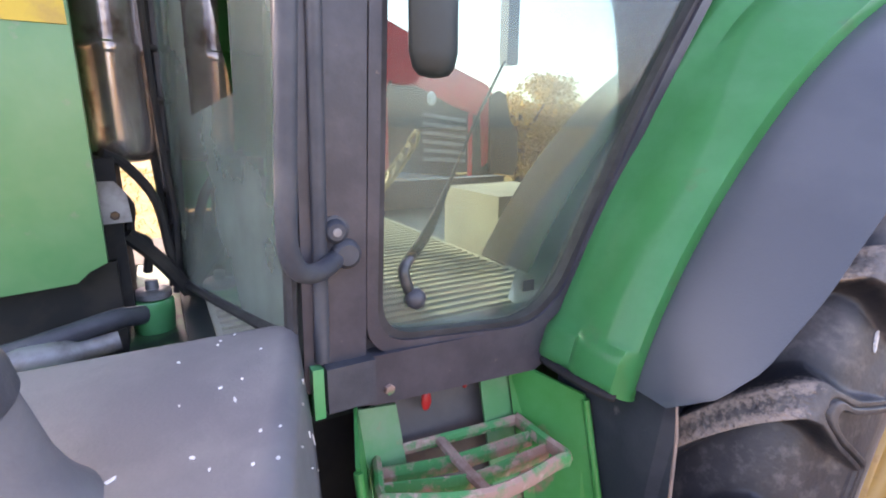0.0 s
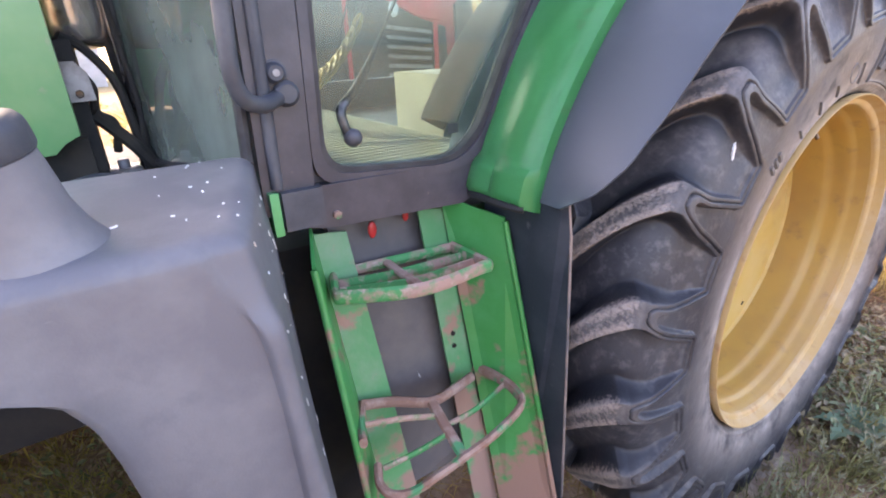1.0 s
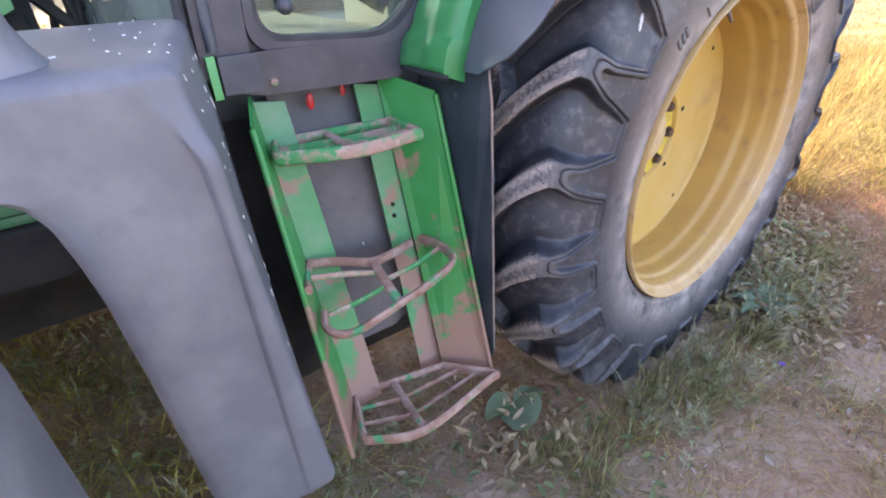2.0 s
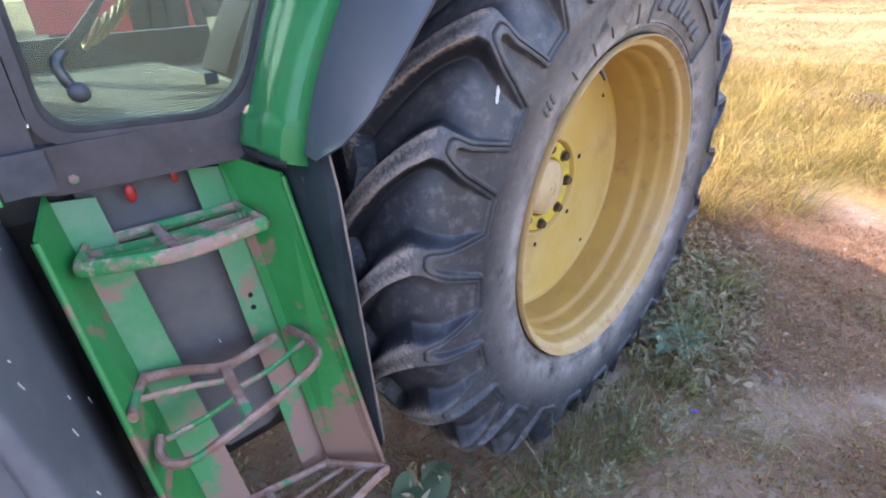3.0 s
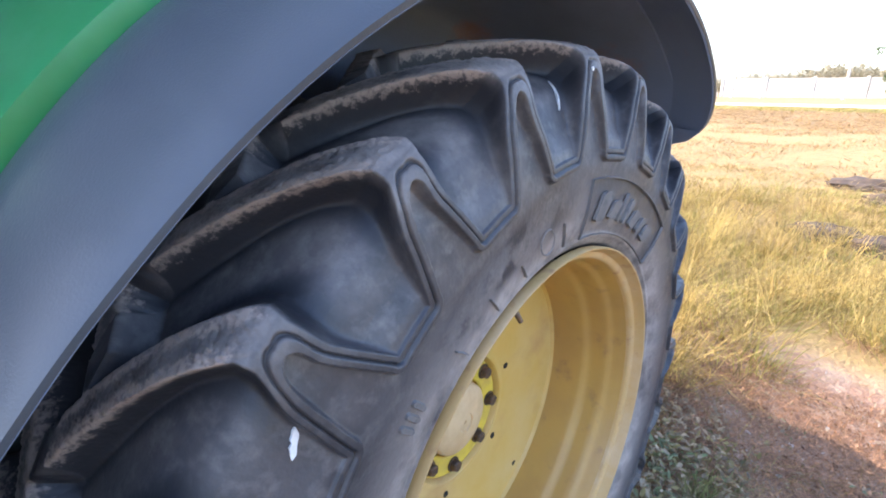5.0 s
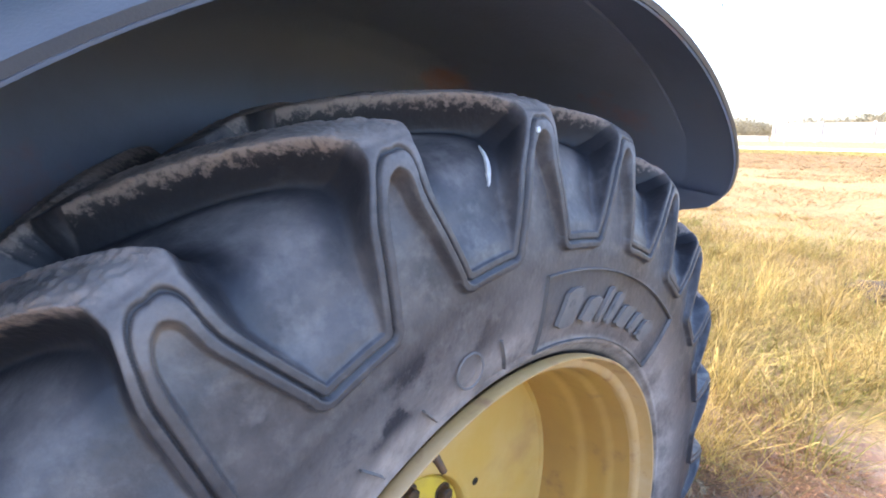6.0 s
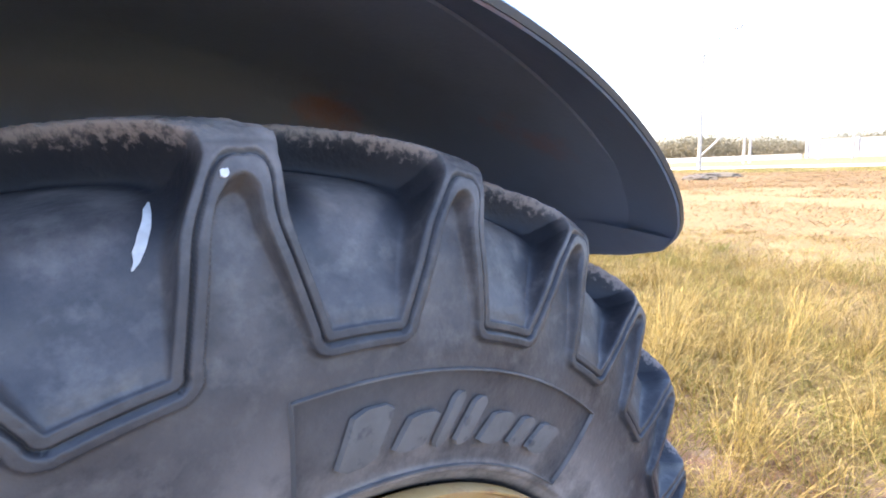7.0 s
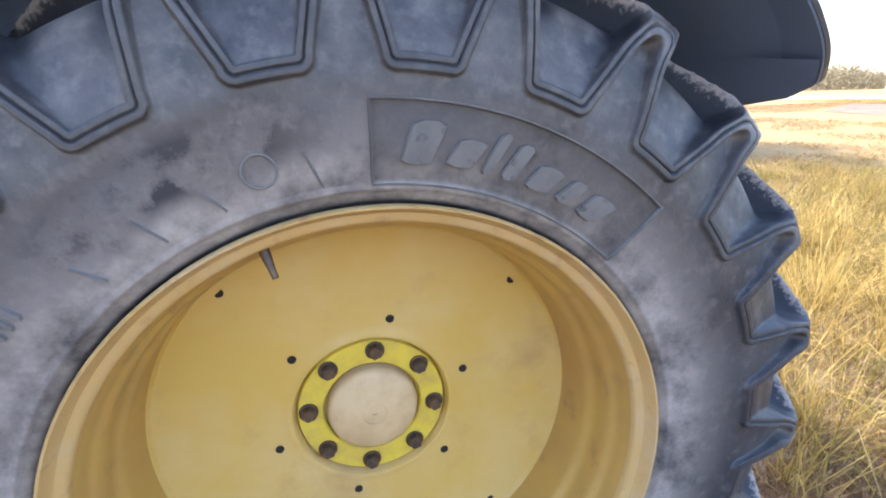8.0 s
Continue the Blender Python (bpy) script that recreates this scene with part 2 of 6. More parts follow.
def tyre_mat():
    """Weathered rubber: dark grey, dusty patches on the sidewall, brown earth on the worn lug tops, shade painted on
    the lug walls (all by the mesh's colour attribute).
    """
    m = mat("tyre_rubber", (0.021, 0.022, 0.029), 0.46, second=(0.040, 0.041, 0.049), scale=5, lo=0.45, hi=0.68, third=(0.10, 0.096, 0.096), scale3=38, lo3=0.5, hi3=0.74, bump=0.0009, bump_scale=130, rough2=0.68, detail=8.0)
    nt = m.node_tree
    b = nt.nodes["Principled BSDF"]
    old = b.inputs["Base Color"].links[0].from_socket
    at = nt.nodes.new("ShaderNodeAttribute")
    at.attribute_name = "wear_shade"
    n = nt.nodes.new("ShaderNodeTexNoise")
    n.inputs["Scale"].default_value, n.inputs["Detail"].default_value, n.inputs["Roughness"].default_value = 11, 9, 0.66
    nt.links.new(nt.nodes["Texture Coordinate"].outputs["Object"], n.inputs["Vector"])
    sep = nt.nodes.new("ShaderNodeSeparateColor")
    nt.links.new(at.outputs["Color"], sep.inputs[0])
    prev = old
    fine = nt.nodes.new("ShaderNodeTexNoise")
    fine.inputs["Scale"].default_value, fine.inputs["Detail"].default_value, fine.inputs["Roughness"].default_value = 105, 8, 0.68
    nt.links.new(nt.nodes["Texture Coordinate"].outputs["Object"], fine.inputs["Vector"])
    for ch, colour, lo, hi, n in ((1, (0.350, 0.306, 0.281), 0.31, 0.67, n), (2, (0.016, 0.017, 0.022), 0.10, 0.45, n), (3, (0.020, 0.021, 0.028), 0.42, 0.56, n), (0, (0.30, 0.245, 0.215), 0.74, 0.93, fine)):
        mr = nt.nodes.new("ShaderNodeMapRange")
        mr.inputs["From Min"].default_value, mr.inputs["From Max"].default_value = lo, hi
        nt.links.new(n.outputs["Fac"], mr.inputs["Value"])
        mu = nt.nodes.new("ShaderNodeMath")
        mu.operation = "MULTIPLY"
        nt.links.new(mr.outputs[0], mu.inputs[0]), nt.links.new(at.outputs["Alpha"] if ch == 3 else sep.outputs[ch], mu.inputs[1])
        if ch == 0:
            # crumbs of earth: the mask eats into the noise, so that they break up towards its edge
            ad = nt.nodes.new("ShaderNodeMath")
            ad.operation = "MULTIPLY_ADD"
            ad.inputs[1].default_value = 0.42
            nt.links.new(sep.outputs[0], ad.inputs[0]), nt.links.new(n.outputs["Fac"], ad.inputs[2])
            nt.links.new(ad.outputs[0], mr.inputs["Value"])
            mu.operation = "MINIMUM"
        x = nt.nodes.new("ShaderNodeMix")
        x.data_type = "RGBA"
        nt.links.new(mu.outputs[0], x.inputs[0]), nt.links.new(prev, x.inputs[6])
        x.inputs[7].default_value = (*colour, 1)
        prev = x.outputs[2]
    nt.links.new(prev, b.inputs["Base Color"])
    return m


RUBBER = tyre_mat()

# ---- mesh helpers ----


def part(name, bm, material, parent=None, label="", smooth=False, bevel=0.0):
    """Links a bmesh as one mesh object under a thing or a part."""
    me = bpy.data.meshes.new(name)
    if bevel:
        bmesh.ops.bevel(bm, geom=[e for e in bm.edges if e.is_manifold and e.calc_face_angle(0) > 0.5], offset=bevel, segments=2, profile=0.6, affect="EDGES")
    bmesh.ops.recalc_face_normals(bm, faces=bm.faces[:])
    bm.to_mesh(me)
    bm.free()
    me.materials.append(material)
    if smooth:
        me.polygons.foreach_set("use_smooth", [True] * len(me.polygons))
        me.set_sharp_from_angle(angle=radians(40))
    ob = new(name, me)
    ob.parent = parent
    if label:
        ob["label"] = label
    return ob


def box(lo, hi, bm=None):
    bm = bm or bmesh.new()
    v = [bm.verts.new((x, y, z)) for x in (lo[0], hi[0]) for y in (lo[1], hi[1]) for z in (lo[2], hi[2])]
    for f in ((0, 1, 3, 2), (4, 6, 7, 5), (0, 4, 5, 1), (2, 3, 7, 6), (0, 2, 6, 4), (1, 5, 7, 3)):
        bm.faces.new([v[i] for i in f])
    return bm


def prism(ring_a, ring_b, bm=None):
    """A solid between two rings of as many points."""
    bm = bm or bmesh.new()
    a, b = [bm.verts.new(p) for p in ring_a], [bm.verts.new(p) for p in ring_b]
    n = len(a)
    for i in range(n):
        bm.faces.new((a[i], a[(i + 1) % n], b[(i + 1) % n], b[i]))
    bm.faces.new(a[::-1]), bm.faces.new(b)
    return bm


def loft(rings, bm=None, closed=True, caps=True):
    bm = bm or bmesh.new()
    rs = [[bm.verts.new(p) for p in r] for r in rings]
    n = len(rs[0])
    for a, b in zip(rs, rs[1:]):
        for i in range(n if closed else n - 1):
            bm.faces.new((a[i], a[(i + 1) % n], b[(i + 1) % n], b[i]))
    if caps and closed:
        bm.faces.new(rs[0][::-1]), bm.faces.new(rs[-1])
    return bm


def smooth_path(points, steps=6):
    """Catmull-Rom through the points."""
    p = [Vector(q) for q in points]
    p = [2 * p[0] - p[1], *p, 2 * p[-1] - p[-2]]
    out = []
    for i in range(1, len(p) - 2):
        for k in range(steps):
            t = k / steps
            out.append(0.5 * (2 * p[i] + (p[i + 1] - p[i - 1]) * t + (2 * p[i - 1] - 5 * p[i] + 4 * p[i + 1] - p[i + 2]) * t * t
                              + (3 * p[i] - p[i - 1] - 3 * p[i + 1] + p[i + 2]) * t ** 3))
    return out + [p[-2]]


def tube(points, radius, bm=None, sides=10, flat=1.0):
    """A round bar along points; radius a number or one per point; flat squashes it along the second axis."""
    pts = [Vector(p) for p in points]
    rings, up = [], None
    for i, p in enumerate(pts):
        d = (pts[min(i + 1, len(pts) - 1)] - pts[max(i - 1, 0)]).normalized()
        if up is None:
            up = Vector((0, 0, 1)) if abs(d.z) < 0.9 else Vector((0, 1, 0))
        side = d.cross(up).normalized()
        up = side.cross(d).normalized()
        r = radius[i] if isinstance(radius, (list, tuple)) else radius
        rings.append([p + side * (r * math.cos(2 * math.pi * k / sides)) + up * (flat * r * math.sin(2 * math.pi * k / sides)) for k in range(sides)])
    return loft(rings, bm)


def revolve(profile, bm=None, steps=96, axis="y", centre=(0, 0, 0), closed=False):
    """Turns (radius, along) points round an axis."""
    bm = bm or bmesh.new()
    rings = []
    for k in range(steps):
        a = 2 * math.pi * k / steps
        c, s = math.cos(a), math.sin(a)
        ring = []
        for r, h in profile:
            q = {"y": (r * c, h, r * s), "z": (r * c, r * s, h), "x": (h, r * c, r * s)}[axis]
            ring.append(bm.verts.new((q[0] + centre[0], q[1] + centre[1], q[2] + centre[2])))
        rings.append(ring)
    n = len(profile)
    for a, b in zip(rings, rings[1:] + rings[:1]):
        for i in range(n if closed else n - 1):
            bm.faces.new((a[i], a[(i + 1) % n], b[(i + 1) % n], b[i]))
    bmesh.ops.remove_doubles(bm, verts=bm.verts[:], dist=1e-5)
    return bm


def ball(centre, r, bm=None, squash=(1, 1, 1), seg=16):
    bm = bm or bmesh.new()
    bmesh.ops.create_uvsphere(bm, u_segments=seg, v_segments=seg // 2, radius=r, matrix=Matrix.Translation(centre) @ Matrix.Diagonal((*squash, 1)))
    return bm


def hexagon(centre, r, h, bm=None):
    """A bolt head along -y."""
    bm = bm or bmesh.new()
    ring = lambda y, q: [(centre[0] + q * math.cos(math.pi * k / 3 + 0.3), y, centre[2] + q * math.sin(math.pi * k / 3 + 0.3)) for k in range(6)]
    return loft([ring(centre[1], r), ring(centre[1] - h * 0.8, r), ring(centre[1] - h, r * 0.82)], bm)


def thing(name, label, category, at=(0, 0, 0), group="", kind=""):
    ob = new(name)
    ob.location = at
    return tagged(ob, label, category, group, kind)


# ---- tractor: one thing ----
ZC = 0.80
tractor = thing("tractor", "worn green farm tractor with yellow wheels on weedy ground", "tractor")

# rear wheel: centre of the disc at the origin of the part, axle along y
N_LUG = 23
PITCH = 2 * math.pi / N_LUG
LUG0 = radians(90.7)
YC = -0.025
# the carcass from bead to crown: over the lugs and down in the troughs between them
SIDE = [(0.500, -0.222), (0.508, -0.236), (0.517, -0.247), (0.530, -0.255), (0.545, -0.260), (0.575, -0.267), (0.61, -0.272), (0.65, -0.275), (0.69, -0.276),
        (0.73, -0.275), (0.77, -0.272), (0.81, -0.266), (0.835, -0.261), (0.855, -0.2545), (0.871, -0.246), (0.882, -0.233), (0.890, -0.205), (0.896, -0.15), (0.899, -0.08), (0.900, -0.025)]
FLOOR = SIDE[:9] + [(0.727, -0.268), (0.757, -0.251), (0.783, -0.241), (0.803, -0.231), (0.818, -0.219), (0.829, -0.203), (0.837, -0.182), (0.843, -0.155), (0.847, -0.115), (0.849, -0.07), (0.850, -0.025)]


def ss(a, b, x):
    t = np.clip((x - a) / (b - a), 0, 1)
    return t * t * (3 - 2 * t)


def side_samples(fine):
    """Both courses of the carcass, sampled closest where the moulded ridges lie."""
    p, f = np.array(SIDE), np.array(FLOOR)
    s = np.concatenate([[0], np.cumsum(np.hypot(*np.diff(p, axis=0).T))])
    s0, s1 = np.interp([0.645, 0.876], p[:, 0], s)
    q = np.concatenate([np.linspace(0, s0, fine // 4)[:-1], np.linspace(s0, s1, fine), np.linspace(s1, s[-1], fine * 2 // 3)[1:]])
    out = []
    for g in (p, f):
        for c in (0, 1):
            v = np.interp(q, s, g[:, c])
            for n in (9, 7):
                v[n // 2:-(n // 2)] = np.convolve(v, np.ones(n) / n, "valid")
            out.append(v)
    return out


def lug_height(th, r, w, past):
    """One half of the tread: how far the lug rises (0 to 1), the fine relief on top of it, the distance from the trough and the groove line."""
    swing = 0.13 * (w / 0.2) + 0.06 * (w / 0.2) ** 2
    u = (th - LUG0 + radians(1.1) * ss(0.80, 0.88, r) - swing / 0.88) / PITCH + 0.5
    u = u - np.floor(u) - 0.5
    arc = (0.5 - np.abs(u)) * PITCH * r  # distance from the middle of the trough
    half = np.where(r < 0.862, np.interp(r, [0.714, 0.862], [0.0345, 0.0885]), 0.0885 + 0.002 * ss(0, 0.06, w))
    ax, ay = arc - half, 0.714 - r
    d = np.where((ax > 0) & (ay > 0), np.hypot(ax, ay), np.maximum(ax, ay))
    d = np.where(past > 0, np.minimum(d, -past), d)
    soft = np.interp(r, [0.72, 0.78, 0.84, 0.88], [0.006, 0.012, 0.025, 0.029])
    t = np.clip((d + soft) / (soft + 0.002), 0, 1)
    rise = np.where(t < 0.8, t ** 2.8 * 1.12, 0)
    edge = 0.8 ** 2.8 * 1.12
    rise = np.where(t >= 0.8, edge + (1 - edge) * ss(0.75, 1.0, t) ** 0.9, rise)
    on_side = 1 - ss(0.868, 0.874, r)
    # two flat bands with a narrow groove between them, rounded at the lug's head, then a sharp drop into the recess
    p, q, k = d, (0.878 - r) * 0.64, 0.020
    m = np.clip(0.5 + 0.5 * (q - p) / k, 0, 1)
    e = q + (p - q) * m - k * m * (1 - m) * 0.5
    pit = np.interp(r, [0.66, 0.70, 0.78, 0.835], [0.003, 0.006, 0.014, 0.024])
    band = np.interp(e, [-0.002, 0.002, 0.008, 0.0092, 0.0102, 0.0118, 0.0128, 0.0145, 0.0208, 0.0218, 0.0242, 0.0262, 0.042], [0.0, 0.0005, 0.0012, 0.0008, -0.0030, -0.0030, 0.0028, 0.0038, 0.0038, 0.0034, -0.7, -0.95, -1.0])
    h = on_side * np.where(band < -0.0031, band * pit, band)
    fade = 1 - ss(0.655, 0.69, r)
    h = np.where(r < 0.70, h * (1 - fade) - fade * 0.006, h)
    line = on_side * np.maximum(ss(0.0088, 0.0104, e) * (1 - ss(0.0118, 0.0132, e)), 0.42 * ss(-0.003, 0.001, e) * (1 - ss(0.0215, 0.024, e))) * (r > 0.68)
    return np.where(r < 0.715, 1.0, rise), h, d, line


def value_noise(u, v, seed, nu, nv):
    """Smooth random values over a u, v grid that wraps round in u."""
    g = np.random.default_rng(seed).uniform(-1, 1, (nu, nv + 2))
    u, v = (u % 1.0) * nu, np.clip(v, 0, 1) * nv
    i, j = np.floor(u).astype(int), np.floor(v).astype(int)
    fu, fv = u - i, v - j
    fu, fv = fu * fu * (3 - 2 * fu), fv * fv * (3 - 2 * fv)
    a, b = g[i % nu, j], g[(i + 1) % nu, j]
    c, d = g[i % nu, j + 1], g[(i + 1) % nu, j + 1]
    return (a * (1 - fu) + b * fu) * (1 - fv) + (c * (1 - fu) + d * fu) * fv


def tyre_mesh(per_pitch=92, across=150):
    ro, yo, fo, go = side_samples(across)
    mirror = lambda v, k: (2 * YC - v[::3] if k else v[::3])[::-1][1:]
    R, Y = np.concatenate([ro, mirror(ro, 0)]), np.concatenate([yo, mirror(yo, 1)])
    FR, FY = np.concatenate([fo, mirror(fo, 0)]), np.concatenate([go, mirror(go, 1)])
    dR, dY = np.gradient(R), np.gradient(Y)
    ln = np.hypot(dR, dY)
    nR, nY = dY / ln, -dR / ln
    # finer round the upper half, which the camera passes closely
    step_fine, step_coarse = 360 / (N_LUG * per_pitch * 2), 360 / (N_LUG * per_pitch * 0.55)
    th = np.radians(np.concatenate([np.arange(-14, 196, step_fine), np.arange(196, 346 - step_coarse / 2, step_coarse)]))[:, None]
    M = len(th)
    RR, YY = np.broadcast_to(R, (M, len(R))), np.broadcast_to(Y, (M, len(R)))
    w_out = np.where(RR > 0.855, np.clip(YY + 0.236, 0, None), 0)
    w_in = np.where(RR > 0.855, np.clip(2 * YC - YY + 0.236, 0, None), 0)
    uo, ho, do, lo_ = lug_height(th, RR, w_out, YY - (YC + 0.03))
    ui, hi, di, li_ = lug_height(th + PITCH / 2, RR, w_in, (YC - 0.03) - YY)
    near, far = YY < YC - 0.03, YY > YC + 0.03
    h = np.where(YY < YC, ho, hi)
    rise = np.where(near, uo, np.where(far, ui, np.maximum(uo, ui)))
    d = np.where(YY < YC, do, di)
    # moulded panel with a raised border, a ring above the bead
    deg = np.degrees(th) % 360
    a0, a1 = 45.7, 88.9
    inp = ss(a0 - .3, a0 + .3, deg) * (1 - ss(a1 - .3, a1 + .3, deg)) * ss(0.542, 0.546, RR) * (1 - ss(0.656, 0.660, RR)) * (YY < YC)
    h = h - 0.0025 * inp
    ring = ss(0.531, 0.534, RR) * (1 - ss(0.540, 0.543, RR))
    h = h + 0.003 * ring
    tv = (th / (2 * math.pi)) + 0 * RR
    across_v = (YY + 0.3) / 0.6
    rough_edge = value_noise(tv, across_v, 4, 380, 40)
    crumbs = value_noise(tv, across_v, 8, 1500, 160)
    on_top = ss(0.868, 0.887, RR)
    # paints sky light into the dust colour: paler towards the top of the wheel
    sky_lift = ss(0.35, 0.97, np.sin(th)) * np.ones_like(RR)
    worn = on_top * ss(-0.009, 0.001, d) * (1 - (0.45 + 0.40 * sky_lift) * ss(0.008, 0.032, d))
    chipped = on_top * ss(-0.001, 0.002, d) * (1 - ss(0.004, 0.012, d))
    h = h - chipped * 0.0016 * ss(0.0, 0.6, rough_edge) + on_top * ss(0.0, 0.003, d) * 0.0013 * crumbs
    # out of the carcass: to smaller y on the near side, to larger r on the crown
    ox, oy = -nR, -nY
    flip = np.where((ox * (RR - 0.69) + oy * (YY - YC)) < 0, -1.0, 1.0)
    r2 = FR + (RR - FR) * rise + ox * flip * h
    y2 = FY + (YY - FY) * rise + oy * flip * h
    co = np.stack([r2 * np.cos(th), y2, r2 * np.sin(th)], -1).reshape(-1, 3)
    n = len(R)
    i = np.arange(M)[:, None]
    j = np.arange(n - 1)[None, :]
    a = i * n + j
    b = ((i + 1) % M) * n + j
    quads = np.stack([a, a + 1, b + 1, b], -1).reshape(-1, 4)
    me = bpy.data.meshes.new("tyre")
    me.vertices.add(len(co))
    me.vertices.foreach_set("co", co.ravel())
    me.loops.add(quads.size)
    me.loops.foreach_set("vertex_index", quads.ravel().astype(np.int32))
    me.polygons.add(len(quads))
    me.polygons.foreach_set("loop_start", np.arange(0, quads.size, 4, dtype=np.int32))
    me.polygons.foreach_set("use_smooth", np.ones(len(quads), bool))
    me.update(calc_edges=True)
    wear_shade = me.color_attributes.new("wear_shade", "FLOAT_COLOR", "POINT")
    top = worn
    dust = ((1 - ss(0.57, 0.70, RR)) * 0.95 + 0.05 + 0.23 * sky_lift) * (1 - 0.15 * inp) * ss(0.510, 0.522, RR)
    smudge = np.exp(-((deg - 112) / 22) ** 2) * ss(0.565, 0.615, RR) * (1 - ss(0.64, 0.70, RR)) * (YY < YC)
    smudge = np.maximum(1.2 * smudge, 0.45 * (YY < YC) * ss(0.56, 0.62, RR) * (1 - ss(0.66, 0.72, RR)))
    line = np.where(YY < YC, lo_, li_)
    shoulder = ss(0.78, 0.86, RR)
    wall = ss(-0.060, -0.022, d) * (1 - ss(-0.004, 0.0, d)) * shoulder
    dust = dust + ((0.02 + 0.18 * sky_lift) * (1 - ss(-0.060, -0.030, d)) + (0.30 + 0.30 * sky_lift) * ss(-0.002, 0.004, d)) * shoulder
    # dark groove lines and panel; lug walls get clean rubber plus painted shade
    darkened = 0.9 * line + inp * 0.40 + 0.95 * wall
    c = np.stack([top, np.clip(dust, 0, 1), np.clip(darkened, 0, 1), np.clip(smudge, 0, 1)], -1).reshape(-1, 4)
    wear_shade.data.foreach_set("color", c.ravel().astype(np.float32))
    me.materials.append(RUBBER)
    me.validate()
    return me


TYRE = tyre_mesh()


def build_wheel(parent, place, tyre):
    rim_profile = [(0.4815, -0.217), (0.480, -0.212), (0.4775, -0.205), (0.475, -0.196), (0.4735, -0.187), (0.470, -0.181), (0.4645, -0.175), (0.4610, -0.167), (0.4597, -0.150),
                   (0.459, -0.130), (0.4577, -0.121), (0.4535, -0.114), (0.4485, -0.107), (0.4457, -0.097), (0.4445, -0.07), (0.4425, -0.03), (0.440, 0.0), (0.4, 0.20), (0.508, 0.20)]
    wheel = part("rear_wheel", revolve(rim_profile, steps=128), BARREL, parent, "dusty yellow steel wheel rim", smooth=True)
    wheel.matrix_basis = place
    part("rim_lip", revolve([(0.4815, -0.216), (0.4825, -0.224), (0.485, -0.2285), (0.489, -0.231), (0.494, -0.232), (0.499, -0.2335), (0.503, -0.240), (0.5065, -0.250), (0.5095, -0.2575), (0.5125, -0.2585), (0.5145, -0.254), (0.513, -0.236)], steps=128), LIP, wheel, "dusty tan rim lip", smooth=True)
    t = new("tyre", tyre)
    t.parent = wheel
    t["label"] = "large worn black tractor tyre with chevron lugs"
    disc = [(0.4405, -0.008), (0.434, 0.002), (0.41, 0.008), (0.36, 0.012), (0.20, 0.020), (0.184, 0.017), (0.177, 0.014), (0.172, 0.015), (0.168, 0.021), (0.165, 0.033), (0.162, 0.042), (0.159, 0.044), (0.10, 0.044), (0.0, 0.044)]
    part("wheel_disc", revolve(disc, steps=96), YELLOW, wheel, smooth=True)
    part("hub_ring", revolve([(0.162, 0.044), (0.162, 0.030), (0.159, 0.026), (0.110, 0.026), (0.106, 0.030), (0.106, 0.044)], steps=64), YELLOW_BRIGHT, wheel, "bright yellow hub ring", smooth=True)
    part("hub_cap", revolve([(0.099, 0.044), (0.099, 0.022), (0.097, 0.014), (0.090, 0.008), (0.060, 0.000), (0.034, -0.005), (0.026, -0.0055), (0.024, -0.002), (0.006, -0.002), (0.005, 0.002), (0.0, 0.002)], steps=64), HUB_CAP, wheel, "dusty tan hub cap", smooth=True)
    for k in range(8):
        a = radians(84.0 - 45 * k)
        bm = hexagon((0.1384 * math.cos(a), 0.026, 0.1384 * math.sin(a)), 0.0165, 0.020)
        revolve([(0.0, 0.026), (0.021, 0.026), (0.021, 0.023), (0.0, 0.023)], bm, 16, centre=(0.1384 * math.cos(a), 0, 0.1384 * math.sin(a)))
        part("wheel_bolt", bm, BOLT, wheel)
    for rr, a in [(0.2152, 76.2 - 60 * k) for k in range(6)] + [(0.414, 39.9 + 90 * k) for k in range(4)]:
        a = radians(a)
        part("bolt_hole", revolve([(0.0, 0.0), (0.009, 0.0), (0.010, 0.004), (0.010, 0.008)], None, 16, centre=(rr * math.cos(a), float(np.interp(rr, [0.2, 0.36, 0.41], [0.0185, 0.0105, 0.0065])), rr * math.sin(a))), HOLE, wheel)
    c, s = math.cos(radians(108)), math.sin(radians(108))
    part("valve_stem", tube([(0.482 * c, -0.205, 0.482 * s), (0.468 * c, -0.214, 0.468 * s), (0.452 * c, -0.222, 0.452 * s), (0.438 * c, -0.228, 0.438 * s)], [0.0085, 0.0075, 0.0055, 0.0048], sides=12), BOLT, wheel, smooth=True)
    return wheel


rear_wheel = build_wheel(tractor, pose(0.0154, -0.0006, 0.7987, 1.0, -0.7, 2.9), TYRE)

def ray_mark(angle, r, y):
    return (r * math.cos(radians(angle)), y, ZC + r * math.sin(radians(angle)))


# plain raised bars where the maker's name stood on the sidewall, and small marks
def sidewall_y(r):
    p = np.array(SIDE)
    return float(np.interp(r, p[:14, 0], p[:14, 1]))


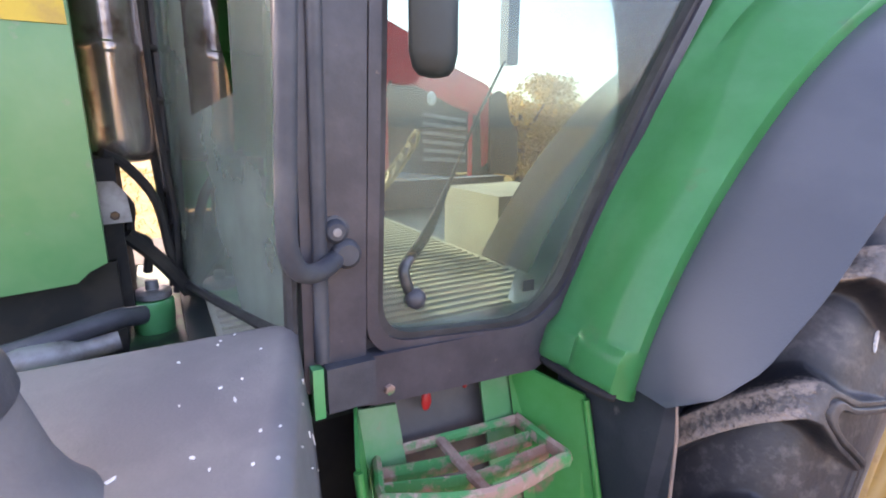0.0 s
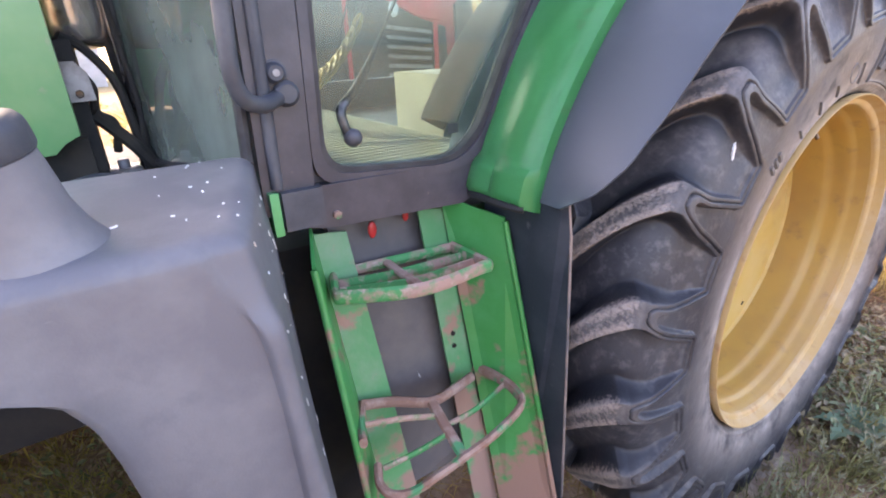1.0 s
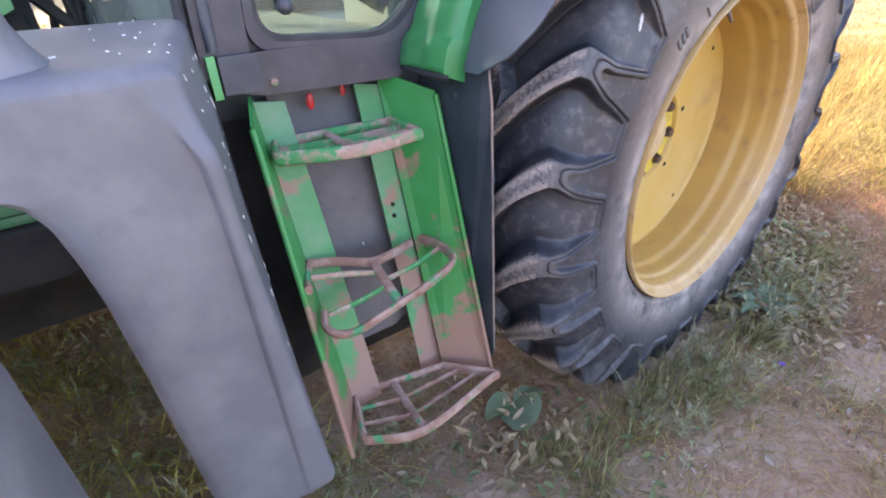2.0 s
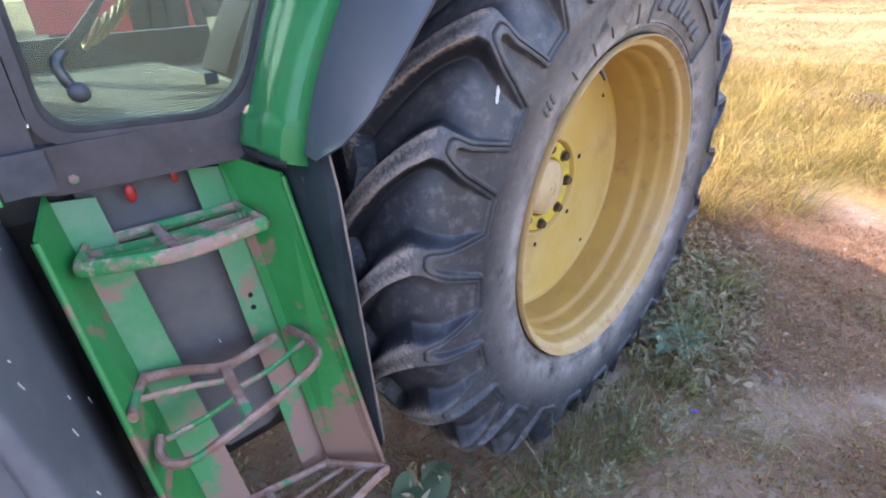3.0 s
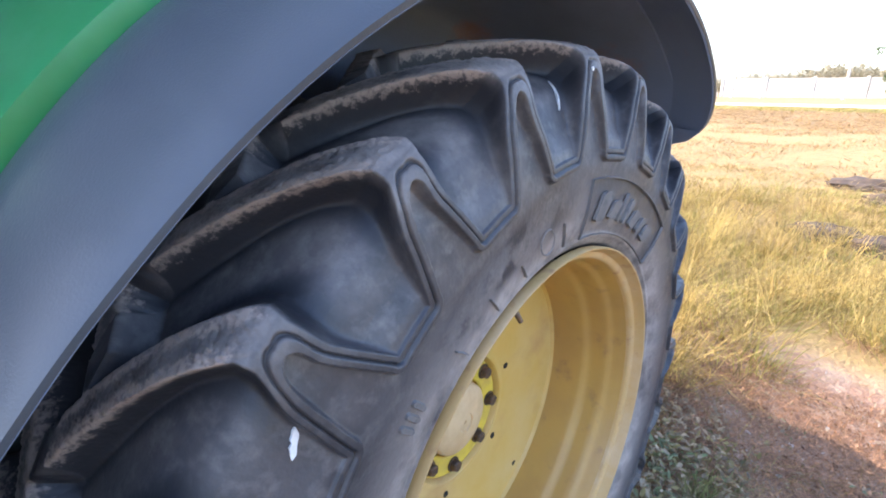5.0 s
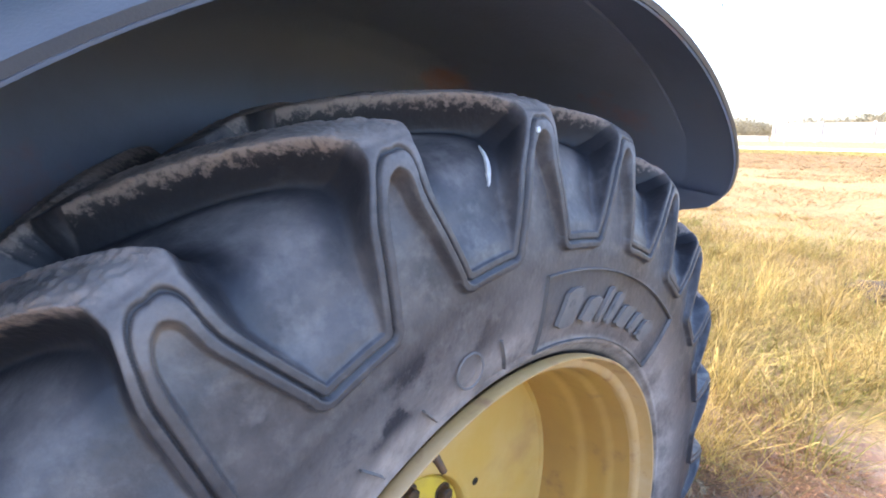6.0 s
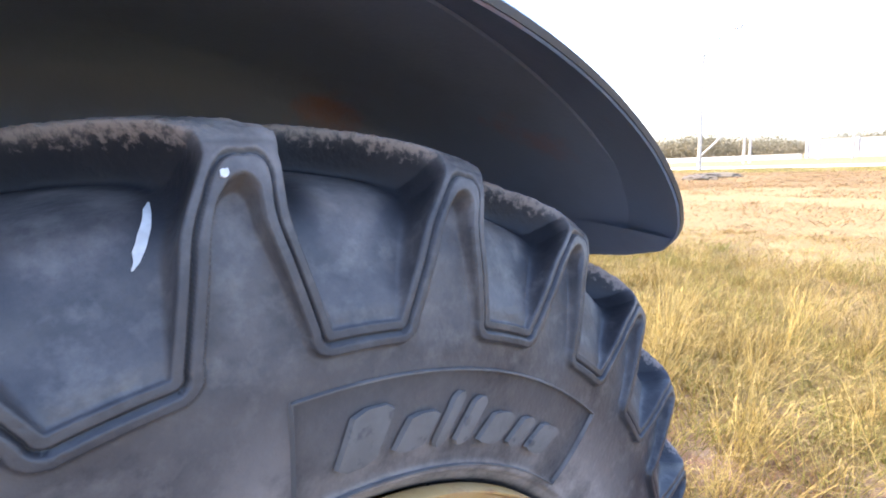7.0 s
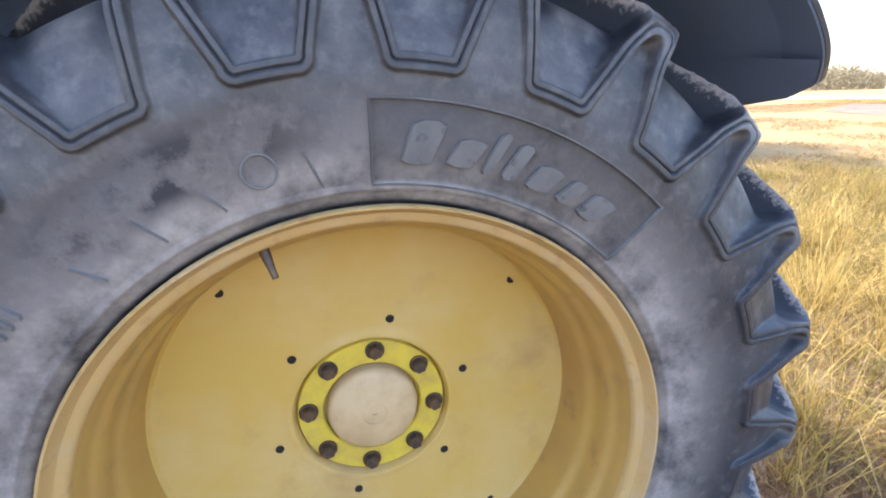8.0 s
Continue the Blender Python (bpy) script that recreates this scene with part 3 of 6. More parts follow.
def polar_bar(a0, a1, r0, r1, lean, proud, bm=None):
    bm = bm or bmesh.new()
    grid = []
    for k in range(7):
        f = (0.0, 0.1, 0.3, 0.5, 0.7, 0.9, 1.0)[k]
        r = r0 + (r1 - r0) * f
        s = lean * (f - 0.5)
        grid.append([(a0 + s, r), (a1 + s, r)])
    P = lambda a, r, q: (r * math.cos(radians(a)), sidewall_y(r) + 0.0025 - q, r * math.sin(radians(a)))
    grid = [[((3 * g[0][0] + g[1][0]) / 4, g[0][1]), ((g[0][0] + 3 * g[1][0]) / 4, g[1][1])] if k in (0, 6) else g for k, g in enumerate(grid)]
    rings = [[P(g[0][0], g[0][1], -0.004), P(g[0][0] - .22, g[0][1], proud), P(g[1][0] + .22, g[1][1], proud), P(g[1][0], g[1][1], -0.004)] for g in grid]
    return loft(rings, bm)


RIDGE = mat("moulded_rubber_line", (0.100, 0.095, 0.095), 0.7, second=(0.15, 0.14, 0.135), scale=20)
LETTER = mat("raised_rubber", (0.145, 0.135, 0.130), 0.75, second=(0.12, 0.112, 0.108), scale=22, third=(0.05, 0.05, 0.054), scale3=45, lo3=0.56, hi3=0.72)
for a0, a1, r0, r1 in ((84.5, 80.0, 0.572, 0.632), (78.2, 74.2, 0.575, 0.615), (72.9, 71.2, 0.572, 0.634), (69.9, 67.6, 0.572, 0.628), (66.0, 62.0, 0.572, 0.612), (60.4, 57.8, 0.572, 0.612), (56.2, 52.0, 0.570, 0.612)):
    part("raised_bar", polar_bar(a0, a1, r0, r1, -1.6, 0.0014), LETTER, rear_wheel, smooth=True)

part("moulded_ring", revolve([(0.0198, -0.2688), (0.0208, -0.2700), (0.0222, -0.2700), (0.0232, -0.2688)], None, 32, centre=(-0.132, 0.001, 0.575)), RIDGE, rear_wheel, smooth=True)
for a, r0, r1 in ((96.5, 0.548, 0.60), (109.5, 0.555, 0.59), (118.0, 0.555, 0.60), (127.0, 0.56, 0.60)):
    part("moulded_line", polar_bar(a + 0.18, a - 0.18, r0, r1, 1.5, 0.001), RIDGE, rear_wheel)
for a0, a1, r0, r1 in ((89.15, 88.7, 0.543, 0.660), (45.9, 45.5, 0.543, 0.660)):
    part("moulded_line", polar_bar(a0, a1, r0, r1, 0.0, 0.0012), RIDGE, rear_wheel)
for r in (0.5435, 0.6585):
    bm = bmesh.new()
    loft([[(q * math.cos(radians(a)), sidewall_y(q) + 0.0025 - p, q * math.sin(radians(a))) for q, p in ((r - 0.0016, -0.003), (r - 0.0009, 0.0008), (r + 0.0009, 0.0008), (r + 0.0016, -0.003))] for a in np.linspace(45.7, 88.9, 50)], bm)
    part("moulded_line", bm, RIDGE, rear_wheel, smooth=True)
for k in range(3):
    part("raised_bar", polar_bar(136.5 + 1.6 * k, 135.4 + 1.6 * k, 0.60, 0.635, 0.0, 0.001), LETTER, rear_wheel)

# fenders -------------------------------------------------------------
def arch(section, angles, squeeze=None, thick=0.006):
    """A shell round the wheel: section of (y, radius) points carried along angles; squeeze(angle) -> (share of the width kept, shift of the radius, share of the drop kept)."""
    bm = bmesh.new()
    outer, inner = [], []
    for a in angles:
        k, dr, drop = squeeze(a) if squeeze else (1.0, 0.0, 1.0)
        y0, r0 = section[0]
        row_o, row_i = [], []
        for y, r in section:
            yy, rr = y0 + (y - y0) * k, r0 + (r - r0) * drop + dr
            row_o.append(bm.verts.new(ray_mark(a, rr, yy)))
            row_i.append(bm.verts.new(ray_mark(a, rr - thick, yy + 0.002)))
        outer.append(row_o), inner.append(row_i)
    n = len(section)
    for i in range(len(outer) - 1):
        for j in range(n - 1):
            bm.faces.new((outer[i][j], outer[i + 1][j], outer[i + 1][j + 1], outer[i][j + 1]))
            bm.faces.new((inner[i][j], inner[i][j + 1], inner[i + 1][j + 1], inner[i + 1][j]))
        for j in (0, n - 1):
            bm.faces.new((outer[i][j], inner[i][j], inner[i + 1][j], outer[i + 1][j]))
    for i in (0, -1):
        for j in range(n - 1):
            bm.faces.new((outer[i][j], outer[i][j + 1], inner[i][j + 1], inner[i][j]))
    return bm


# the wheel arch extension, by angle: the line where it meets the green panel, and its free edge
LINE_A = [34, 42, 55, 90, 105, 115, 125, 135, 145, 152, 158]
LINE_R = [1.098, 1.085, 1.083, 1.088, 1.090, 1.086, 1.075, 1.057, 1.037, 1.028, 1.014]
LINE_Y = [0.10, -0.07, -0.135, -0.142, -0.142, -0.142, -0.138, -0.130, -0.119, -0.115, -0.111]
EDGE_A = [34, 35.5, 38, 42, 48, 55, 65, 80, 95, 105, 115, 125, 135, 145, 152, 155.5, 158]
EDGE_R = [1.096, 1.086, 1.066, 1.045, 1.034, 1.028, 1.020, 1.012, 1.007, 1.0025, 0.997, 0.990, 0.989, 0.994, 1.004, 1.016, 1.028]
EDGE_Y = [0.08, -0.07, -0.172, -0.238, -0.276, -0.295, -0.310, -0.325, -0.335, -0.333, -0.324, -0.312, -0.309, -0.298, -0.272, -0.238, -0.180]


def eased(a, xs, ys):
    """A smooth course through a table of values."""
    return float(np.mean([np.interp(a + k, xs, ys) for k in (-2.0, -1.0, 0.0, 1.0, 2.0)])) if 40 < a < 150 else float(np.interp(a, xs, ys))


FLARE_SHAPE = [(0.0, 0.0), (0.08, 0.01), (0.18, 0.04), (0.35, 0.17), (0.55, 0.36), (0.75, 0.60), (0.88, 0.78), (0.96, 0.91), (1.0, 1.0)]
FLARE_ANGLES = [34.0 + 18.0 * (k / 26) ** 1.7 for k in range(26)] + list(np.linspace(52, 150, 62)) + [150 + 8.0 * math.sin(k / 10 * math.pi / 2) for k in range(1, 11)]


def flare_shell(inset, thick):
    """The extension as a shell, inset below its outer face."""
    outer, inner = [], []
    bm = bmesh.new()
    for a in FLARE_ANGLES:
        r0, y0, r1, y1 = eased(a, LINE_A, LINE_R), eased(a, LINE_A, LINE_Y), eased(a, EDGE_A, EDGE_R), eased(a, EDGE_A, EDGE_Y)
        row_o, row_i = [], []
        for u, f in FLARE_SHAPE:
            r, y = r0 + (r1 - r0) * f - inset, y0 + (y1 - y0) * u + (0.004 * u if inset else 0.0)
            row_o.append(bm.verts.new(ray_mark(a, r, y)))
            row_i.append(bm.verts.new(ray_mark(a, r - thick, y + 0.003 * u)))
        outer.append(row_o), inner.append(row_i)
    n = len(FLARE_SHAPE)
    for i in range(len(outer) - 1):
        for j in range(n - 1):
            bm.faces.new((outer[i][j], outer[i + 1][j], outer[i + 1][j + 1], outer[i][j + 1]))
            bm.faces.new((inner[i][j], inner[i][j + 1], inner[i + 1][j + 1], inner[i + 1][j]))
        for j in (0, n - 1):
            bm.faces.new((outer[i][j], inner[i][j], inner[i + 1][j], outer[i + 1][j]))
    for i in (0, -1):
        for j in range(n - 1):
            bm.faces.new((outer[i][j], outer[i][j + 1], inner[i][j + 1], inner[i][j]))
    return bm


fender_flare = part("fender_flare", flare_shell(0.0, 0.007), FENDER_PLASTIC, tractor, "dark grey plastic wheel arch extension", smooth=True)
part("flare_lining", flare_shell(0.0075, 0.002), LINER, fender_flare, smooth=True)


def green_arch():
    rows = []
    for a in np.concatenate([np.linspace(60, 154.5, 56), np.linspace(154.9, 156.2, 5), np.linspace(156.6, 159.2, 6)]):
        d = eased(a, LINE_A, LINE_R) - 1.028
        dy = eased(a, LINE_A, LINE_Y) + 0.1135
        rise = float(np.interp(a, [60, 110, 123, 136, 142, 150, 158], [0.13, 0.13, 0.101, 0.031, 0.024, 0.011, 0.014]))
        foot = 0.012 * float(ss(154.4, 156.3, a)) - 0.012 * max(0.0, (a - 158.4) / 0.8) ** 2
        sec = [(-0.112 + dy, 1.012 + d), (-0.1175 + dy, 1.030 + d), (-0.1165 + dy, 1.050 + d), (-0.105 + dy * .9, 1.060 + d + foot), (-0.06 + dy * .5, 1.066 + d + rise * 0.15 + foot), (-0.028 + dy * .2, 1.066 + d + rise * 0.45 + foot), (-0.008, 1.058 + d + rise * 0.55 + foot * .6),
               (0.02, 1.058 + d + rise * 0.85 + foot), (0.06, 1.056 + d + rise + foot), (0.074, 1.045 + d + rise + foot), (0.078, 1.02 + d + rise)]
        rows.append([ray_mark(a, r, y) for y, r in sec])
    bm = loft(rows, closed=False)
    bmesh.ops.solidify(bm, geom=bm.faces[:], thickness=0.004)
    return bm


part("fender_panel", green_arch(), GREEN, tractor, "glossy green sheet metal fender", smooth=True)
part("fender_seal", tube(smooth_path([ray_mark(159.2, 1.040, -0.104), ray_mark(159.3, 1.050, -0.09), ray_mark(159.35, 1.058, -0.05), ray_mark(159.35, 1.058, 0.02), ray_mark(159.3, 1.052, 0.055)], 5), 0.008, sides=8), DARK, tractor, "black rubber seal under the fender", smooth=True)
part("fender_liner", arch([(-0.165, 1.0392), (-0.132, 1.0400), (0.10, 1.036), (0.24, 1.026), (0.29, 1.01), (0.312, 0.98), (0.318, 0.80), (0.318, 0.50)], list(np.linspace(39.5, 156, 62)), lambda a: (1.0, eased(a, LINE_A, LINE_R) - 1.052, 1.0), 0.004), LINER, tractor, "dirty plastic fender liner, colour lifted for haze", smooth=True)

part("fender_end", loft([[ray_mark(a, eased(a, EDGE_A, EDGE_R) - 0.010, eased(a, EDGE_A, EDGE_Y) + 0.012), ray_mark(a, eased(a, LINE_A, LINE_R) - 0.020, eased(a, LINE_A, LINE_Y) + 0.03), ray_mark(a, eased(a, LINE_A, LINE_R) - 0.026, 0.20),
                           ray_mark(a, eased(a, LINE_A, LINE_R) - 0.05, 0.29), ray_mark(a, eased(a, LINE_A, LINE_R) - 0.10, 0.318)] for a in np.linspace(34.3, 41.5, 10)], closed=False), LINER, tractor, smooth=True)
part("wheel_arch_cover", arch([(0.15, 1.080), (0.25, 1.082), (0.315, 1.075), (0.338, 1.06), (0.345, 0.98)], list(np.linspace(84, 152, 30)), None, 0.006), CAB_TRIM, tractor, "dark moulded cab trim over the wheel arch", smooth=True)

# cab -----------------------------------------------------------------
def door_y(x):
    return 0.1 - (x + 1.307) * 0.113


def D(x, z, out=0.0):
    return (x, door_y(x) - out, z)


def panel(points, depth, proud=0.0, bm=None):
    """A plate in the plane of the cab door, points of (x, z)."""
    return prism([D(x, z, proud) for x, z in points], [D(x, z, proud - depth) for x, z in points], bm)


# edge of the door towards the fender, by height
REAR = [(1.165, -1.003), (1.24, -0.955), (1.33, -0.915), (1.45, -0.860), (1.58, -0.795), (1.70, -0.732), (1.82, -0.665), (1.95, -0.58), (2.1, -0.47), (2.3, -0.35), (2.55, -0.25)]


def rear_x(z, shift=0.0):
    return float(np.interp(z, [p[0] for p in REAR], [p[1] for p in REAR])) + shift


ZS = [1.24, 1.33, 1.45, 1.58, 1.70, 1.82, 1.95, 2.1, 2.3, 2.5]


def frame_ring(inset, zlo, ztop, xl, lean):
    """The outline of the door, with rounded lower corners."""
    bend = lambda p, q, r: [tuple(p[k] * (1 - t) ** 2 + 2 * q[k] * t * (1 - t) + r[k] * t * t for k in (0, 1)) for t in np.linspace(0, 1, 8)]
    left = [(xl + lean * (z - 1.25), z) for z in (1.6, 2.0, ztop)]
    right = [(rear_x(z, -inset), z) for z in ZS if 1.40 < z < ztop - 0.02]
    c = bend((xl + lean * 0.06, zlo + 0.06), (xl, zlo), (xl + 0.06, zlo - 0.002))
    rb = bend((rear_x(zlo, -inset) - 0.09, zlo - 0.011), (rear_x(zlo, -inset) - 0.008, zlo - 0.014), (rear_x(zlo + 0.08, -inset), zlo + 0.08))
    return left[::-1] + c + rb + right + [(rear_x(ztop, -inset), ztop)]


def ring_plate(outer, inner, depth, proud):
    bm = bmesh.new()
    o1, i1 = [bm.verts.new(D(x, z, proud)) for x, z in outer], [bm.verts.new(D(x, z, proud)) for x, z in inner]
    o2, i2 = [bm.verts.new(D(x, z, proud - depth)) for x, z in outer], [bm.verts.new(D(x, z, proud - depth)) for x, z in inner]
    n = len(outer)
    for k in range(n):
        m = (k + 1) % n
        bm.faces.new((o1[k], o1[m], i1[m], i1[k])), bm.faces.new((o2[k], i2[k], i2[m], o2[m]))
        bm.faces.new((o1[k], o2[k], o2[m], o1[m])), bm.faces.new((i1[k], i1[m], i2[m], i2[k]))
    return bm


R0, R1, R2 = frame_ring(0.0, 1.238, 2.5, -1.315, 0.04), frame_ring(0.022, 1.256, 2.48, -1.297, 0.04), frame_ring(0.034, 1.266, 2.47, -1.287, 0.04)
door = part("door_frame", ring_plate(R0, R1, 0.05, 0.012), CAB_FRAME, tractor, "black painted cab door frame", smooth=True, bevel=0.004)
part("door_seal", ring_plate(R1, R2, 0.03, 0.006), SEAL, door, smooth=True, bevel=0.003)
pane = part("door_window", panel(R1, 0.005, -0.012), GLASS, door, "dusty tinted door glass")
pane.visible_shadow = False
part("door_sill", prism([(-1.372, 0.082, 1.242), (-1.372, 0.082, 1.172), (-1.305, 0.078, 1.158), (-1.003, 0.058, 1.152), (-0.985, 0.058, 1.16), (-0.945, 0.055, 1.243)],
                         [(-1.372, 0.16, 1.242), (-1.372, 0.16, 1.172), (-1.305, 0.16, 1.158), (-1.003, 0.16, 1.152), (-0.985, 0.16, 1.16), (-0.945, 0.16, 1.243)]), CAB_FRAME, tractor, smooth=True, bevel=0.006)
post = part("cab_post", prism([(-1.412, 0.088, 1.20), (-1.318, 0.086, 1.20), (-1.318, 0.15, 1.20), (-1.412, 0.15, 1.20)], [(-1.372, 0.088, 2.6), (-1.268, 0.086, 2.6), (-1.268, 0.15, 2.6), (-1.372, 0.15, 2.6)]), CAB_FRAME, tractor, smooth=True, bevel=0.008)
part("post_strip", tube([(-1.385, 0.084, 1.25), (-1.345, 0.084, 2.6)], 0.011), BLACK_PLASTIC, post, smooth=True)
part("sill_corner", box((-1.330, 0.108, 1.225), (-1.284, 0.14, 1.272)), CAB_FRAME, tractor)
part("hinge_block", box((-1.384, 0.066, 1.172), (-1.309, 0.13, 1.243)), BLACK_PLASTIC, tractor, smooth=True, bevel=0.006)
part("hinge_plate", box((-1.404, 0.07, 1.165), (-1.388, 0.20, 1.245)), GREEN, tractor)
screw = part("handle_screw", revolve([(0.0, -0.010), (0.012, -0.010), (0.016, -0.006), (0.018, 0.0), (0.022, 0.001), (0.022, 0.006)], None, 24, centre=(-1.357, 0.083, 1.443)), BLACK_PLASTIC, tractor, smooth=True)
part("screw_core", revolve([(0.0, -0.0115), (0.006, -0.0115), (0.007, -0.009)], None, 12, centre=(-1.357, 0.083, 1.443)), STEEL, screw)
part("grab_handle", tube(smooth_path([(-1.385, 0.004, 2.3), (-1.412, 0.004, 1.9), (-1.428, 0.004, 1.66), (-1.439, 0.004, 1.49), (-1.438, 0.010, 1.440), (-1.424, 0.022, 1.410), (-1.395, 0.046, 1.398), (-1.365, 0.074, 1.402), (-1.345, 0.096, 1.408)], 8), 0.0135, sides=14), BLACK_PLASTIC, tractor, "black grab handle tube", smooth=True)
part("handle_foot", revolve([(0.0, -0.016), (0.015, -0.016), (0.021, -0.010), (0.023, 0.004)], None, 20, centre=(-1.343, 0.086, 1.409)), BLACK_PLASTIC, tractor, smooth=True)
part("sill_bolt", hexagon((-1.284, 0.077, 1.182), 0.009, 0.008), RUSTY, tractor, "rusty bolt")

# front corner glass, roof, far posts, floor and interior
fw = part("corner_window", prism([(-1.425, 0.10, 1.285), (-1.54, 0.75, 1.205), (-1.52, 0.75, 2.5), (-1.39, 0.10, 2.5)], [(-1.420, 0.10, 1.285), (-1.535, 0.75, 1.205), (-1.515, 0.75, 2.5), (-1.385, 0.10, 2.5)]), GLASS_DUST_SKY, tractor, "dusty tinted corner glass with sky reflection painted in")
fw.visible_shadow = False
part("window_seal", tube(smooth_path([(-1.392, 0.094, 2.5), (-1.41, 0.094, 1.8), (-1.422, 0.094, 1.36), (-1.43, 0.11, 1.295), (-1.46, 0.30, 1.262), (-1.525, 0.66, 1.222), (-1.545, 0.745, 1.24), (-1.545, 0.76, 1.32), (-1.525, 0.76, 2.5)], 6), 0.010, sides=8), SEAL, tractor, smooth=True)
# unseen roof, lengthened to keep the sun off the near side and ground
roof = part("cab_roof", box((-2.12, 0.0, 2.55), (0.70, 1.95, 2.78)), GREEN, tractor, smooth=True, bevel=0.05)
for x, y in ((-1.53, 1.02), (-1.39, 1.70), (0.12, 0.12), (0.12, 1.68)):
    part("cab_post", box((x - 0.035, y - 0.035, 1.15 if x < 0 else 1.9), (x + 0.035, y + 0.035, 2.56)), CAB_FRAME, tractor, bevel=0.006)
part("cab_floor", box((-1.55, 0.165, 1.10), (0.1, 1.70, 1.18)), DARK_TRIM, tractor)
floor_mat = part("floor_mat", box((-1.50, 0.18, 1.181), (-0.72, 1.66, 1.196)), MAT_FLOOR, tractor, "pale dusty ribbed rubber floor mat")
for k in range(40):
    y = 0.20 + k * 0.036
    part("mat_rib", box((-1.49, y, 1.196), (-0.74, y + 0.014, 1.202)), MAT_FLOOR, floor_mat)
part("side_console", box((-0.70, 0.60, 1.18), (-0.40, 0.92, 1.385)), CONSOLE, tractor, "cream side console", smooth=True, bevel=0.03)
part("far_sill", box((-1.40, 1.66, 1.15), (0.1, 1.74, 1.32)), DARK_TRIM, tractor)
part("steering_console", prism([(-1.53, 0.72, 1.18), (-1.30, 0.72, 1.18), (-1.36, 0.74, 1.60), (-1.52, 0.74, 1.66)], [(-1.53, 1.08, 1.18), (-1.30, 1.08, 1.18), (-1.36, 1.06, 1.60), (-1.52, 1.06, 1.66)]), DARK_TRIM, tractor, bevel=0.01)
lever = part("control_lever", tube(smooth_path([(-1.232, 0.100, 1.325), (-1.240, 0.100, 1.345), (-1.239, 0.105, 1.372), (-1.194, 0.13, 1.404), (-1.141, 0.17, 1.451), (-1.024, 0.26, 1.57), (-0.944, 0.32, 1.645), (-0.85, 0.39, 1.73)], 6), [0.0095] * 22 + [0.0085, 0.0075, 0.0065, 0.0055, 0.0045] + [0.0035] * 16), LEVER, tractor, "dark steel control lever", smooth=True)
part("lever_knob", ball((-1.227, 0.094, 1.318), 0.0175), KNOB, lever, "round grey knob", smooth=True)
part("mirror", loft([[(-1.226 + 0.036 * math.cos(a) * s, 0.035 + 0.02 * math.sin(a) * s, z + 0.010) for a in np.linspace(0, 2 * math.pi, 17)[:-1]] for z, s in ((1.640, .2), (1.643, .6), (1.652, .85), (1.672, 1.0), (1.80, 1.0), (1.9, 1.0), (1.92, .6))]), DARK_TRIM, tractor, "black oval mirror housing", smooth=True)
coil = [(-1.08 + 0.0014 * k + 0.020 * math.cos(k * 0.36), 0.80 + 0.03 * math.sin(k * 0.36), 1.365 + 0.0013 * k - 0.0005 * (150 - k) * k / 75 + 0.032 * math.cos(k * 0.36)) for k in range(150)]
part("coiled_cable", tube(coil, 0.0065, sides=8), COIL, tractor, "yellow coiled cable", smooth=True)

# ladder --------------------------------------------------------------
def lean(z):
    return (z - 1.12) * 0.225


ladder = part("step_ladder", prism([(-1.372, lean(1.125) - 0.008, 1.125), (-1.366, lean(1.125) - 0.012, 1.125), (-1.352, lean(0.34) - 0.012, 0.34), (-1.362, lean(0.34) - 0.008, 0.34)],
                                    [(-1.335, lean(1.125) + 0.10, 1.16), (-1.330, lean(1.125) + 0.10, 1.16), (-1.285, lean(0.34) + 0.10, 0.34), (-1.291, lean(0.34) + 0.10, 0.34)]), LADDER, tractor, "worn green step ladder side plate", smooth=True, bevel=0.002)
part("side_plate", prism([(-0.956, lean(1.125) - 0.024, 1.128), (-0.950, lean(1.125) - 0.022, 1.128), (-0.905, lean(0.34) - 0.01, 0.34), (-0.911, lean(0.34) - 0.012, 0.34)],
                          [(-1.035, lean(1.125) + 0.10, 1.165), (-1.029, lean(1.125) + 0.10, 1.165), (-1.005, lean(0.34) + 0.08, 0.34), (-1.011, lean(0.34) + 0.08, 0.34)]), LADDER, ladder, smooth=True, bevel=0.002)
part("edge_roll", tube([(-1.370, lean(1.12) - 0.012, 1.12), (-1.358, lean(0.34) - 0.012, 0.34)], 0.007), LADDER, ladder, smooth=True)
part("edge_roll", tube([(-0.953, lean(1.12) - 0.025, 1.12), (-0.908, lean(0.34) - 0.013, 0.34)], 0.007), LADDER, ladder, smooth=True)
for xa, xb, xc, xd in ((-1.335, -1.262, -1.293, -1.205), (-1.095, -1.032, -1.072, -1.008)):
    part("back_strip", prism([(xa, lean(1.14) + 0.095, 1.145), (xb, lean(1.14) + 0.095, 1.135), (xd, lean(0.38) + 0.095, 0.36), (xc, lean(0.38) + 0.095, 0.36)],
                              [(xa, lean(1.14) + 0.101, 1.145), (xb, lean(1.14) + 0.101, 1.135), (xd, lean(0.38) + 0.101, 0.36), (xc, lean(0.38) + 0.101, 0.36)]), GREEN_DUSTY, ladder, "faded dusty green strip", bevel=0.001)
for x, z in ((-1.058, 0.851), (-1.060, 0.822)):
    part("bolt_hole", revolve([(0.0, -0.001), (0.0055, -0.001), (0.0055, 0.004)], None, 12, centre=(x, lean(z) + 0.0945, z)), HOLE, ladder)
